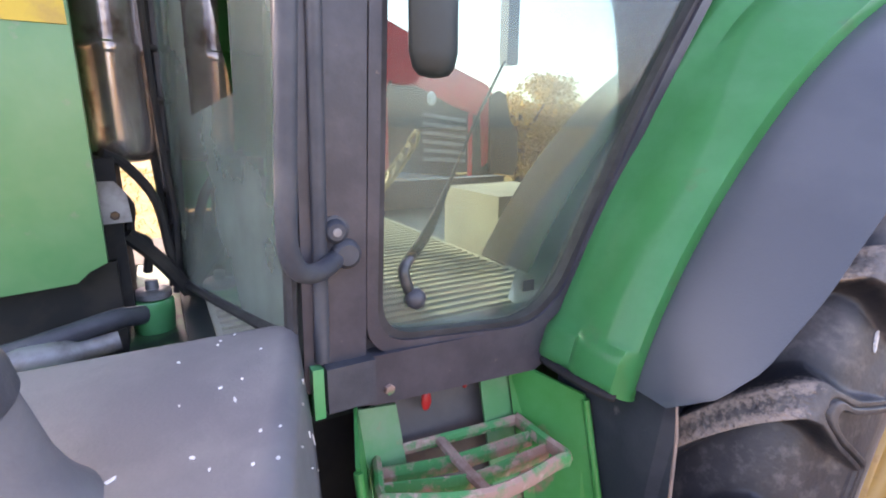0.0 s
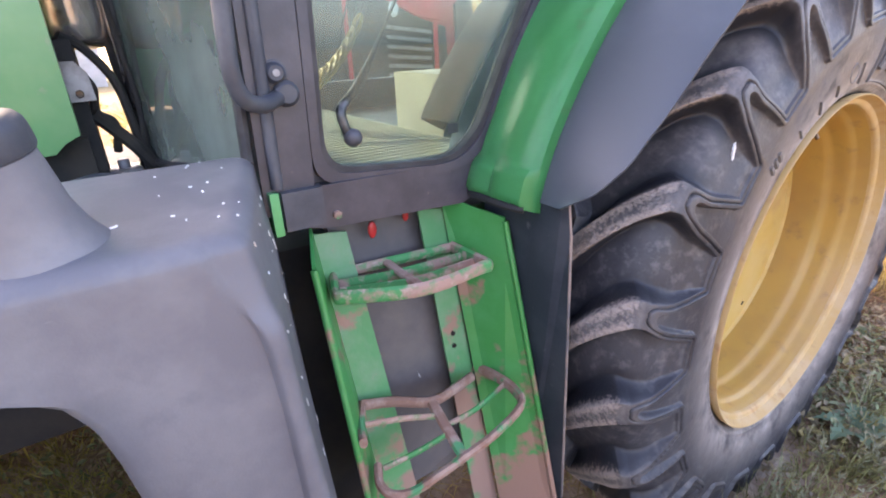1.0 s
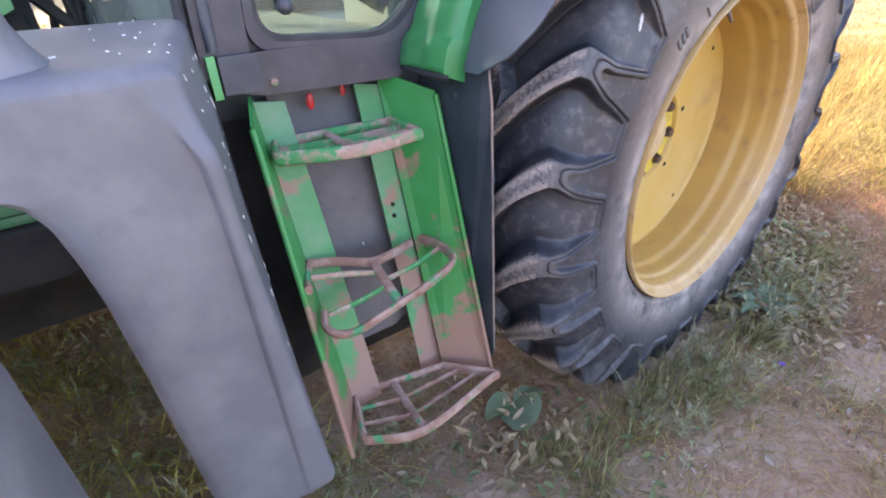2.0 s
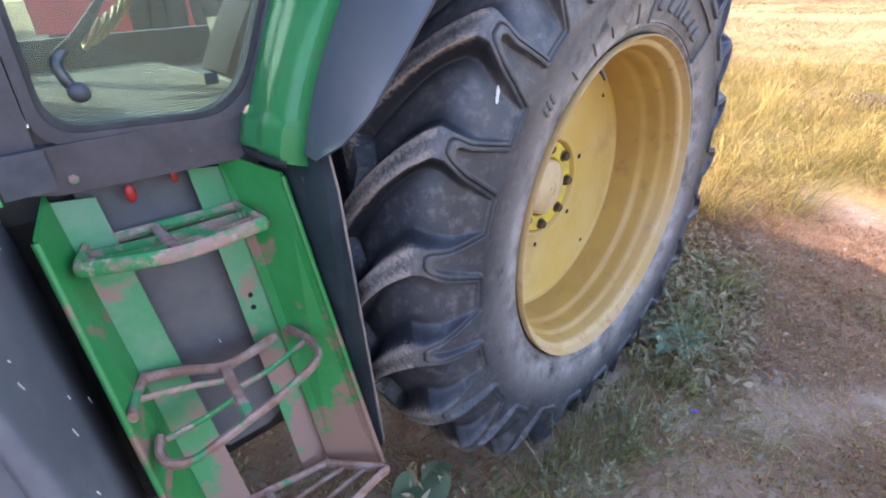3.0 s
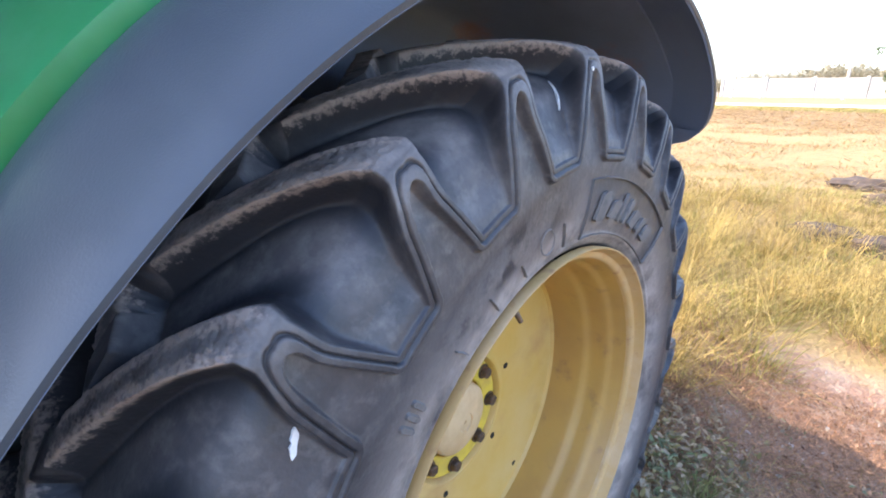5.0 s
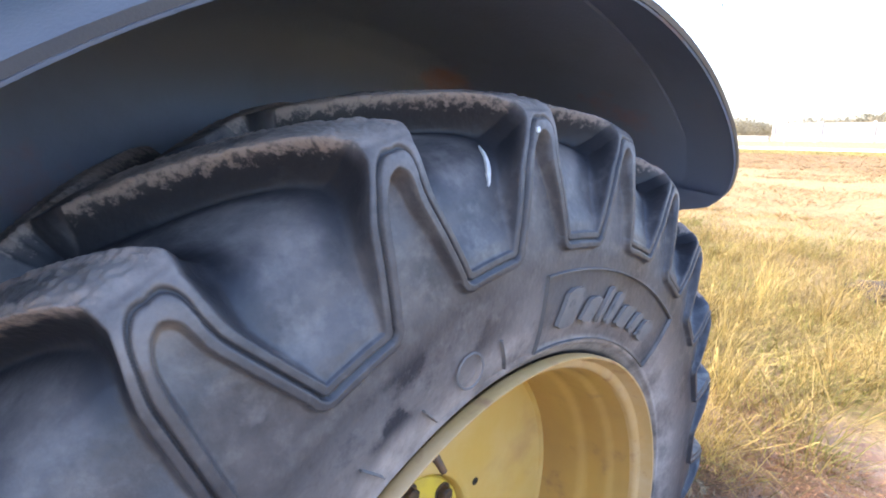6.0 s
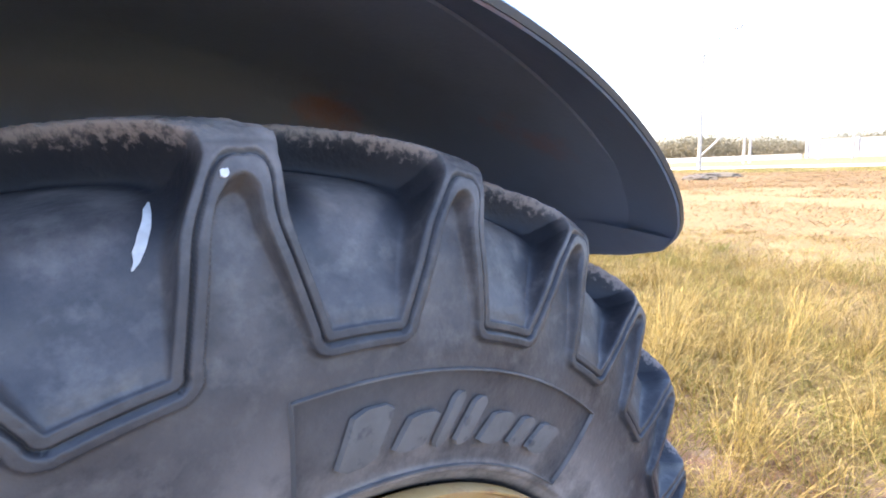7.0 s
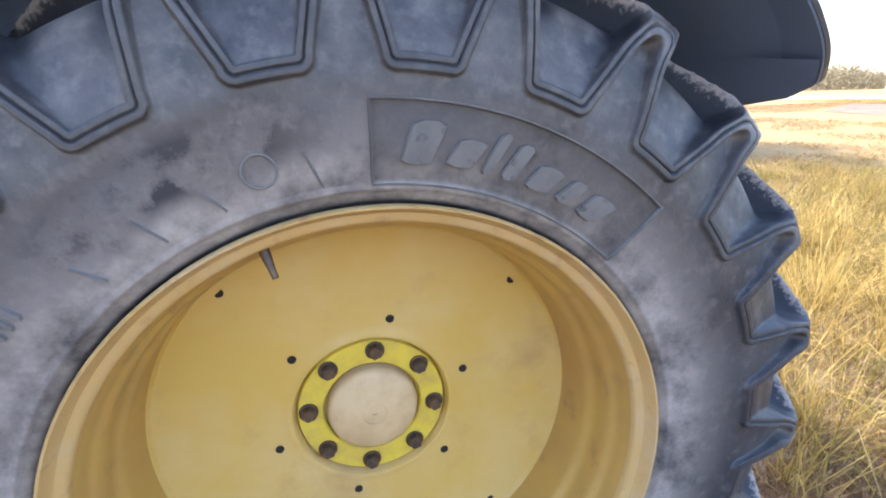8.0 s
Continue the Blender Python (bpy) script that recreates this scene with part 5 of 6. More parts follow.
def on_tyre(x, z):
    """The point of the near sidewall at x, z, in the wheel's own space."""
    k = np.argmin((_tv[:, 0] - x) ** 2 + (_tv[:, 2] - z) ** 2)
    return Vector(_tv[k])


def splash(centre, long, wide, angle, normal, bm, seed, thick=0.0012):
    """A flat ragged fleck of paint."""
    rr = random.Random(seed)
    n = Vector(normal).normalized()
    u = n.orthogonal().normalized()
    v = n.cross(u)
    u, v = u * math.cos(angle) + v * math.sin(angle), v * math.cos(angle) - u * math.sin(angle)
    pts = []
    for k in range(11):
        a = 2 * math.pi * k / 11
        q = rr.uniform(0.6, 1.15)
        pts.append(Vector(centre) + u * (long * math.cos(a) * q) + v * (wide * math.sin(a) * q))
    return prism([p - n * thick for p in pts], [p + n * thick for p in pts], bm)


def streak(x, z, along, long, wide, seed):
    """A ragged streak of paint that lies on the sidewall."""
    rr = random.Random(seed)
    bm = bmesh.new()
    out = Vector((x * 0.35, -1, z * 0.35)).normalized()
    a = Vector(along).normalized()
    b = Vector((-a.z, 0, a.x))
    rows = []
    for k in range(9):
        t = k / 8 - 0.5
        q = wide * (1 - (2 * t) ** 2) ** 0.5 * rr.uniform(0.6, 1.2) + 0.0006
        c = a * (t * long) + b * (rr.uniform(-.2, .2) * wide)
        row = []
        for sgn in (-1, 1):
            p = on_tyre(x + (c + b * q * sgn).x, z + (c + b * q * sgn).z) 
            p = Vector((x + (c + b * q * sgn).x, on_tyre(x + c.x, z + c.z).y, z + (c + b * q * sgn).z))
            row.append(p + out * 0.0022)
        rows.append([row[0] - out * 0.006, row[0], row[1], row[1] - out * 0.006])
    return loft(rows, bm)


part("paint_splash", streak(-0.613, 0.467, (0.28, 0, 0.96), 0.036, 0.0044, 1), CHIP, rear_wheel, "splash of white paint")
part("paint_splash", streak(-0.0655, 0.8045, (0.46, 0, 0.89), 0.050, 0.0032, 2), CHIP, rear_wheel, "splash of white paint")
part("paint_splash", splash(on_tyre(-0.014, 0.847) + Vector((0, -0.001, 0)), 0.004, 0.003, 0.3, (0, -1, 0.3), bmesh.new(), 5), CHIP, rear_wheel)
_r = random.Random(11)
_cage = tank()
_cage.normal_update()
_shape = BVHTree.FromBMesh(_cage)
_cage.free()
for k in range(36):
    if k < 18:
        eye, way = Vector((-1.47 - 0.2 * _r.random() ** 1.5, _r.uniform(-0.19, 0.09), 1.6)), Vector((0, 0, -1))
    else:
        q = _r.random()
        eye, way = Vector((-1.1, -0.19 + 0.24 * q, 1.26 - 0.7 * _r.random() ** 3)), Vector((-1, -0.05, 0))
    hit, nrm, _i, _d = _shape.ray_cast(eye, way)
    if hit:
        long = _r.choice([0.0012, 0.0015, 0.002, 0.0025, 0.005]) * (1.0 if k < 18 else 2.2)
        part("paint_fleck", splash(hit - nrm * 0.0005, long, 0.0018 if k < 18 else 0.0011, _r.uniform(0, 6) if k < 18 else 1.3 + _r.uniform(-.4, .4), nrm, bmesh.new(), k, 0.0022), CHIP, fuel_tank)
bm = bmesh.new()
_mark = ((-1.146, 0.815), (-1.141, 0.817), (-1.138, 0.80), (-1.134, 0.785), (-1.137, 0.76), (-1.143, 0.752), (-1.146, 0.775), (-1.144, 0.795))
prism([(x, lean(z) + 0.128 + 0.022 * (1.2 - z), z) for x, z in _mark], [(x, lean(z) + 0.142 + 0.022 * (1.2 - z), z) for x, z in _mark], bm)
part("paint_splash", bm, CHIP, ladder)

# ---- plants on the ground ----


def leaf_mat(name, base, second, rand=0.35, rough=0.7, glow=0.35):
    m = mat(name, base, rough, second=second, scale=3.0, rand=rand)
    nt = m.node_tree
    b = nt.nodes["Principled BSDF"]
    t = nt.nodes.new("ShaderNodeBsdfTranslucent")
    nt.links.new(b.inputs["Base Color"].links[0].from_socket, t.inputs[0])
    x = nt.nodes.new("ShaderNodeMixShader")
    x.inputs[0].default_value = glow
    nt.links.new(b.outputs[0], x.inputs[1]), nt.links.new(t.outputs[0], x.inputs[2])
    nt.links.new(x.outputs[0], nt.nodes["Material Output"].inputs["Surface"])
    return m


DRY = leaf_mat("dry_grass", (0.28, 0.195, 0.054), (0.37, 0.275, 0.095), rand=0.6)
PALE_STRAW = leaf_mat("pale_straw", (0.36, 0.26, 0.075), (0.47, 0.36, 0.13), rand=0.5)
DRY_GREEN = leaf_mat("half_dry_grass", (0.19, 0.19, 0.045), (0.30, 0.24, 0.07), rand=0.5)
PALE_LEAF = leaf_mat("bleached_leaf", (0.42, 0.37, 0.32), (0.30, 0.25, 0.20), rand=0.3)
SILVER = leaf_mat("silvery_green_weed", (0.22, 0.225, 0.125), (0.32, 0.30, 0.19), rand=0.4)
YELLOW_GRASS = leaf_mat("yellowing_grass", (0.27, 0.245, 0.052), (0.36, 0.29, 0.075), rand=0.5)
GREEN_GRASS = leaf_mat("green_weed", (0.19, 0.195, 0.070), (0.29, 0.265, 0.12), rand=0.45)
UNDERGROWTH = leaf_mat("dark_brown_grass", (0.12, 0.085, 0.040), (0.19, 0.145, 0.06), rand=0.5)
TAWNY = leaf_mat("tawny_field_grass", (0.28, 0.17, 0.068), (0.36, 0.235, 0.10), rand=0.5)
RED_WEED = leaf_mat("reddish_dry_weed", (0.255, 0.135, 0.070), (0.36, 0.215, 0.12), rand=0.6)
BROWN_LEAF = leaf_mat("withered_leaf", (0.29, 0.22, 0.135), (0.37, 0.30, 0.20), rand=0.4)
OLIVE_LEAF = leaf_mat("olive_leaf", (0.20, 0.175, 0.065), (0.29, 0.23, 0.10), rand=0.45)
GREEN_LEAF = leaf_mat("broad_green_leaf", (0.15, 0.19, 0.08), (0.24, 0.26, 0.14))
BLUE_LEAF = leaf_mat("large_bluish_leaf", (0.15, 0.23, 0.135), (0.21, 0.27, 0.17), rand=0.15)


def mesh_stuff(name, verts, faces, material, label, category="grass", kind="stuff"):
    me = bpy.data.meshes.new(name)
    me.from_pydata(verts.tolist(), [], faces.tolist() if isinstance(faces, np.ndarray) else faces)
    me.materials.append(material)
    ob = new(name, me)
    return tagged(ob, label, category, kind=kind)


def blades(base, height, lean_to, width, rng, droop=0.35):
    """Grass blades: base (n,3), height (n,), lean_to (n,2) sideways reach, width (n,). Five points each."""
    n = len(base)
    ang = rng.uniform(0, math.pi, n)
    side = np.stack([np.cos(ang), np.sin(ang), np.zeros(n)], -1) * (width / 2)[:, None]
    mid = base + np.stack([lean_to[:, 0] * 0.35, lean_to[:, 1] * 0.35, height * 0.62], -1)
    tip = base + np.stack([lean_to[:, 0], lean_to[:, 1], height * (1 - droop * rng.random(n))], -1)
    v = np.stack([base - side, base + side, mid + side * 0.75, mid - side * 0.75, tip], 1).reshape(-1, 3)
    k = (np.arange(n) * 5)[:, None]
    f = [tuple(q) for q in np.concatenate([k, k + 1, k + 2, k + 3], 1).tolist()] + [tuple(q) for q in np.concatenate([k + 3, k + 2, k + 4], 1).tolist()]
    return v, f


def gz(xy):
    return np.array([ground_z(x, y) for x, y in xy])


def grass(name, label, material, centres, per, spread, h, w, seed, reach=0.6, droop=0.35):
    rng = np.random.default_rng(seed)
    c = np.repeat(np.asarray(centres), per, axis=0)
    n = len(c)
    size = np.repeat(rng.uniform(0.6, 1.25, len(centres)), per)
    off = rng.normal(0, spread, (n, 2)) * size[:, None]
    xy = c[:, :2] + off
    base = np.stack([xy[:, 0], xy[:, 1], gz(xy) - 0.01], -1)
    hh = rng.uniform(h[0], h[1], n) * size
    wind = np.array([-0.15, -0.25])
    ln = rng.normal(0, 0.5, (n, 2)) * (hh * reach)[:, None] + off * 1.2 + wind * hh[:, None]
    v, f = blades(base, hh, ln, rng.uniform(w[0], w[1], n), rng, droop)
    return mesh_stuff(name, v, f, material, label)


_g = np.random.default_rng(5)


def scatter(n, x, y, keep=None):
    p = np.stack([_g.uniform(*x, n), _g.uniform(*y, n)], -1)
    if keep is not None:
        p = p[[bool(keep(a, b)) for a, b in p]]
    return p


clump = lambda a, b, s=0.7: noise.noise(Vector((a * s, b * s, 7.0)))
path_side = lambda a, b: a > 3.25 + 0.35 * b + 0.45 * clump(a, b, 1.5) or (b > 0.15 and a > 1.15) or (b > -0.25 and a > 2.1 + 0.4 * clump(a, b, 1.5)) or (b > -0.02 and a > 1.5 + 0.3 * clump(a, b, 2.0))
# tall dry grass near the wheel and out over the field, coarser with distance
grass("dry_grass", "tall golden dry grass in tangled tufts", DRY, scatter(1500, (1.6, 8.0), (-3.0, 6.0), lambda a, b: path_side(a, b) and clump(a, b) > -0.25 and clump(a, b, 1.7) > -0.04), 30, 0.09, (0.12, 0.42), (0.003, 0.007), 21, reach=1.15, droop=0.6)
grass("dry_grass", "yellow green grass tufts among dry stalks", DRY_GREEN, scatter(1200, (1.5, 9.0), (-3.0, 7.0), lambda a, b: path_side(a, b) and clump(a, b, 2.1) > 0.0), 28, 0.08, (0.08, 0.26), (0.003, 0.008), 22, reach=1.0, droop=0.5)
ploughed = lambda a, b: a > 20 and b > 12 and b < 8 + 0.62 * a and b > 2 + 0.42 * a and a < 38 - 0.2 * (b - 14)
grass("dry_grass", "tawny dry grass across the open field", TAWNY, scatter(2600, (7.0, 26.0), (-8.0, 20.0), lambda a, b: clump(a, b, 0.35) > -0.15 and not ploughed(a, b)), 16, 0.25, (0.04, 0.15), (0.012, 0.026), 23, reach=2.0, droop=0.6)
grass("dry_grass", "straw coloured grass across the far field", TAWNY, scatter(3400, (24.0, 41.0), (-16.0, 34.0), lambda a, b: not ploughed(a, b)), 10, 0.5, (0.04, 0.11), (0.03, 0.07), 24, reach=2.5, droop=0.6)
grass("dry_grass", "yellow green grass along the road", YELLOW_GRASS, scatter(1800, (41.0, 49.0), (-12.0, 40.0)), 10, 0.5, (0.05, 0.13), (0.03, 0.07), 66, reach=2.5, droop=0.6)
grass("dry_grass", "bent pale stalks leaning over the tufts", DRY, scatter(420, (1.6, 7.0), (-3.0, 5.0), path_side), 9, 0.12, (0.30, 0.66), (0.003, 0.007), 63, reach=1.6, droop=0.5)
grass("dry_grass", "yellow green clumps in the near field", YELLOW_GRASS, scatter(520, (2.2, 8.0), (-3.0, 6.0), lambda a, b: path_side(a, b) and clump(a, b, 0.8) > 0.0), 34, 0.11, (0.06, 0.24), (0.004, 0.009), 64, reach=1.3, droop=0.5)
# short dark blades that deepen the gaps between the tufts
grass("dry_grass", "dark brown undergrowth among the tufts", UNDERGROWTH, scatter(1500, (1.6, 8.5), (-3.0, 6.0), lambda a, b: path_side(a, b) and clump(a, b, 1.7) < 0.06), 22, 0.08, (0.05, 0.17), (0.003, 0.007), 67, reach=1.5, droop=0.6)
grass("dry_grass", "field grass beyond the tractor", DRY_GREEN, scatter(1200, (-8.0, 8.0), (3.2, 20.0)), 16, 0.22, (0.06, 0.2), (0.010, 0.02), 25)
grass("dry_grass", "short matted straw between the tufts", DRY, scatter(4200, (1.9, 11.0), (-4.0, 8.0), lambda a, b: path_side(a, b) and clump(a, b, 2.6) > -0.16), 14, 0.10, (0.04, 0.12), (0.004, 0.009), 36, reach=1.6, droop=0.6)
grass("dry_grass", "short dry grass round the parked tractor", DRY_GREEN, scatter(2600, (-9.0, 5.0), (-8.0, 7.0), lambda a, b: math.hypot(a + 0.4, b + 0.2) > 3.6), 14, 0.16, (0.05, 0.18), (0.006, 0.014), 65, reach=1.5, droop=0.5)
grass("dry_tussock", "tall arching straw tussocks behind the wheel", PALE_STRAW, scatter(130, (1.45, 5.0), (0.25, 3.6), lambda a, b: clump(a, b, 1.4) > -0.05), 70, 0.06, (0.28, 0.68), (0.003, 0.007), 71, reach=1.1, droop=0.75)
grass("dry_tussock", "pale tangled straw tufts at the edge of the dirt", PALE_STRAW, scatter(150, (1.5, 4.6), (-0.9, 0.5), lambda a, b: path_side(a, b) and clump(a, b, 1.9) > 0.0), 46, 0.07, (0.14, 0.36), (0.003, 0.006), 72, reach=1.6, droop=0.8)
# low reddish weeds on the trodden dirt, litter and green weeds along the tyre
grass("low_weed", "low reddish dry weeds on trodden dirt", RED_WEED, scatter(4200, (0.2, 3.2), (-2.6, 0.5), lambda a, b: clump(a, b, 1.3) > -0.2 and not (a > 2.2 and clump(a, b, 1.7) > 0.1)), 34, 0.045, (0.012, 0.05), (0.0015, 0.004), 26, reach=1.3)
grass("green_weed", "green grass and weeds along the tyre", GREEN_GRASS, scatter(150, (-0.85, 1.25), (-0.62, -0.28), lambda a, b: b > -0.50 - 0.1 * clump(a, b, 3)), 22, 0.035, (0.04, 0.19), (0.002, 0.006), 27)
grass("green_weed", "sparse green and yellow weeds on trodden dirt", GREEN_GRASS, scatter(900, (-2.3, 1.6), (-1.5, 0.2), lambda a, b: clump(a, b, 2.2) > -0.05), 16, 0.05, (0.015, 0.07), (0.002, 0.005), 28, reach=1.0)
grass("green_weed", "yellow green weeds in the shade under the tank", YELLOW_GRASS, scatter(420, (-3.0, -1.35), (-0.45, 1.6), lambda a, b: clump(a, b, 2.6) > -0.05), 22, 0.06, (0.03, 0.13), (0.003, 0.008), 68, reach=1.2, droop=0.5)
grass("dry_litter", "dry straw and stems under the machine", DRY, scatter(1100, (-2.6, 1.6), (-1.4, 0.9)), 16, 0.07, (0.01, 0.05), (0.002, 0.005), 29, reach=2.5, droop=0.8)


def leaves(name, label, material, spots, size, seed, lift=(0.0, 0.03), tilt=0.5):
    """Single oval leaves, each a folded blade of six points."""
    rng = np.random.default_rng(seed)
    vs, fs = [], []
    for x, y in spots:
        l = rng.uniform(*size)
        m = Matrix.Translation((x, y, ground_z(x, y) + rng.uniform(*lift))) @ Euler((rng.normal(0, tilt), rng.normal(0, tilt), rng.uniform(0, 6.28))).to_matrix().to_4x4()
        k = len(vs)
        c = rng.uniform(0.05, 0.25) * l
        q = rng.uniform(0.55, 1.1)
        for p in ((-l * 0.5, 0, 0), (-l * 0.2, l * 0.24 * q, c), (l * 0.18, l * 0.21 * q, c), (l * 0.56, 0, rng.uniform(0.0, 0.25) * l), (l * 0.18, -l * 0.23 * q, c), (-l * 0.2, -l * 0.22 * q, c * 1.4)):
            vs.append(m @ Vector(p))
        fs += [(k, k + 3, k + 2, k + 1), (k, k + 5, k + 4, k + 3)]
    me = bpy.data.meshes.new(name)
    me.from_pydata(vs, [], fs)
    me.materials.append(material)
    return tagged(new(name, me), label, "leaves", kind="stuff")


leaves("leaf_litter", "withered pale brown leaves on the dirt", BROWN_LEAF, scatter(3400, (-2.6, 2.4), (-2.0, 2.0)), (0.012, 0.040), 31, tilt=0.8)
leaves("green_leaves", "low green leafy weeds beside the tyre", GREEN_LEAF, scatter(620, (0.10, 1.35), (-0.62, 0.10), lambda a, b: clump(a, b, 2.0) > -0.1 and b > -0.62 + 0.25 * a), (0.022, 0.050), 32, (0.01, 0.10), 0.45)
leaves("leafy_weed", "withered tan leafy weeds beside the tyre", BROWN_LEAF, scatter(2100, (0.30, 1.75), (-0.80, 0.10), lambda a, b: b > -0.80 + 0.3 * a + 0.15 * clump(a, b, 3)), (0.020, 0.048), 33, (0.005, 0.08), 0.45)
leaves("leafy_weed", "olive leaves among the withered weeds", OLIVE_LEAF, scatter(1200, (0.20, 1.5), (-0.78, 0.05), lambda a, b: b > -0.74 + 0.3 * a + 0.2 * clump(a, b, 2.4)), (0.020, 0.045), 41, (0.005, 0.08), 0.45)
leaves("leaf_litter", "pale curled leaves strewn over the dirt", PALE_LEAF, scatter(120, (-1.0, 1.9), (-1.5, -0.3)), (0.016, 0.045), 42, (0.005, 0.03), 0.9)
leaves("low_weed", "small green plants on the dirt", OLIVE_LEAF, scatter(900, (-0.6, 2.0), (-1.7, -0.4), lambda a, b: clump(a, b, 2.8) > 0.22), (0.016, 0.040), 43, (0.0, 0.05), 0.5)
leaves("leafy_weed", "small pale green leaves under the ladder", GREEN_LEAF, scatter(110, (-1.5, -0.5), (-0.65, -0.1)), (0.02, 0.05), 34, (0.0, 0.05), 0.4)
leaves("dry_stalks", "curled dry leaves at the foot of the tyre", BROWN_LEAF, scatter(120, (-0.98, -0.62), (-0.36, -0.05)), (0.02, 0.06), 35, (0.0, 0.10), 0.9)
leaves("leaf_litter", "small bleached leaves scattered on the dirt", PALE_LEAF, scatter(520, (-2.3, 2.6), (-2.2, 0.4), lambda a, b: clump(a, b, 2.6) > -0.1), (0.010, 0.028), 37, tilt=0.8)
leaves("low_weed", "matted reddish leaves of low weeds", RED_WEED, scatter(22000, (0.0, 3.0), (-2.6, 0.4), lambda a, b: clump(a, b, 1.3) > -0.25 and clump(a, b, 3.1) > -0.3 and not (a > 2.1 and clump(a, b, 1.7) > -0.15)), (0.008, 0.024), 38, (0.0, 0.035), 0.7)
leaves("leafy_weed", "dull green small leaves of low weeds", GREEN_LEAF, scatter(2400, (-2.6, 1.9), (-1.6, 2.2), lambda a, b: clump(a, b, 2.4) > 0.05), (0.010, 0.030), 39, (0.0, 0.05), 0.6)


def feathery(name, label, material, spots, h, seed):
    """Upright weeds: a bent stem with many narrow leaves."""
    rng = np.random.default_rng(seed)
    vs, fs = [], []
    for x, y in spots:
        hh, a = rng.uniform(*h), rng.uniform(0, 6.28)
        bend = Vector((math.cos(a), math.sin(a), 0)) * hh * rng.uniform(0.1, 0.5)
        foot = Vector((x, y, ground_z(x, y) - 0.01))
        n = int(hh * 190)
        for k in range(n + 8):
            t = k / (n + 7)
            p = foot + Vector((0, 0, hh * t)) + bend * t * t
            if k < 8:
                t0, t1 = k / 8, (k + 1) / 8
                p0, p1 = foot + Vector((0, 0, hh * t0)) + bend * t0 * t0, foot + Vector((0, 0, hh * t1)) + bend * t1 * t1
                w = Vector((math.sin(a), -math.cos(a), 0)) * 0.0016
                i = len(vs)
                vs += [p0 - w, p0 + w, p1 + w, p1 - w]
                fs.append((i, i + 1, i + 2, i + 3))
                continue
            b, l = rng.uniform(0, 6.28), rng.uniform(0.35, 1.0) * 0.045 * (1.15 - t)
            d = Vector((math.cos(b), math.sin(b), rng.uniform(0.2, 1.1))).normalized() * l
            s_ = d.cross(Vector((0, 0, 1))).normalized() * l * 0.16
            i = len(vs)
            vs += [p, p + d * 0.5 + s_, p + d, p + d * 0.5 - s_]
            fs.append((i, i + 1, i + 2, i + 3))
    me = bpy.data.meshes.new(name)
    me.from_pydata(vs, [], fs)
    me.materials.append(material)
    return tagged(new(name, me), label, "weeds", kind="stuff")


feathery("feathery_weed", "silvery green feathery weeds at the foot of the tyre", SILVER, scatter(85, (-0.55, 0.75), (-0.60, -0.32)), (0.06, 0.24), 51)
feathery("feathery_weed", "green feathery weeds beside the tyre", SILVER, scatter(22, (0.3, 1.3), (-0.55, -0.1), lambda a, b: b > -0.62 + 0.25 * a), (0.06, 0.20), 52)
feathery("feathery_weed", "dull weeds under the machine", SILVER, scatter(260, (-2.8, -1.2), (-0.3, 2.4)), (0.05, 0.16), 53)
leaves("leafy_weed", "dark green and brown weeds under the machine", GREEN_LEAF, scatter(2600, (-3.2, -1.1), (-0.5, 1.9), lambda a, b: clump(a, b, 3.0) > -0.12), (0.015, 0.05), 61, (0.0, 0.07), 0.7)
leaves("leaf_litter", "brown leaf litter under the machine", BROWN_LEAF, scatter(2600, (-3.2, -1.1), (-0.5, 1.9)), (0.012, 0.045), 62, (0.0, 0.03), 0.6)
broad = thing("broad_leaf_weed", "large bluish green leaf by the ladder foot", "weed", (-0.745, -0.155, 0.0))
for k, (dx, dy, l, a) in enumerate(((0.0, 0.0, 0.12, 0.4), (0.06, 0.03, 0.09, 2.4), (-0.05, 0.06, 0.08, 4.0))):
    bm = bmesh.new()
    rim = [bm.verts.new((dx + l * 0.62 * math.cos(t) * (1 + 0.06 * math.sin(7 * t)), dy + l * 0.5 * math.sin(t), 0.05 + 0.018 * math.cos(2 * t + a) + 0.02 * math.cos(t))) for t in np.linspace(0, 2 * math.pi, 25)[:-1]]
    mid = bm.verts.new((dx, dy, 0.04))
    for i in range(24):
        bm.faces.new((mid, rim[i], rim[(i + 1) % 24]))
    part("leaf", bm, BLUE_LEAF, broad, smooth=True)
    part("stem", tube([(dx, dy, 0.04), (dx * 0.5, dy * 0.5, 0.0)], 0.003, sides=6), GREEN_GRASS, broad)

thistle = thing("thistle", "jagged bluish green thistle rosette beside the tyre", "weed", (0.475, -0.37, 0.01))
for k in range(7):
    a, l = k * 0.9 + 0.3, (0.15, 0.11, 0.13)[k % 3]
    d, n = Vector((math.cos(a), math.sin(a), 0)), Vector((-math.sin(a), math.cos(a), 0))
    bm = bmesh.new()
    rows = []
    for i in range(13):
        t = i / 12
        w = l * 0.30 * math.sin(math.pi * min(1.0, t * 0.92 + 0.08)) * (1.0 if i % 2 else 0.55)
        c = d * (l * t) + Vector((0, 0, 0.02 + 0.11 * l / 0.15 * t * (1.3 - t)))
        rows.append([bm.verts.new(c - n * w + Vector((0, 0, w * 0.4))), bm.verts.new(c), bm.verts.new(c + n * w + Vector((0, 0, w * 0.4)))])
    for p, q in zip(rows, rows[1:]):
        bm.faces.new((p[0], p[1], q[1], q[0])), bm.faces.new((p[1], p[2], q[2], q[1]))
    part("leaf", bm, BLUE_LEAF, thistle)

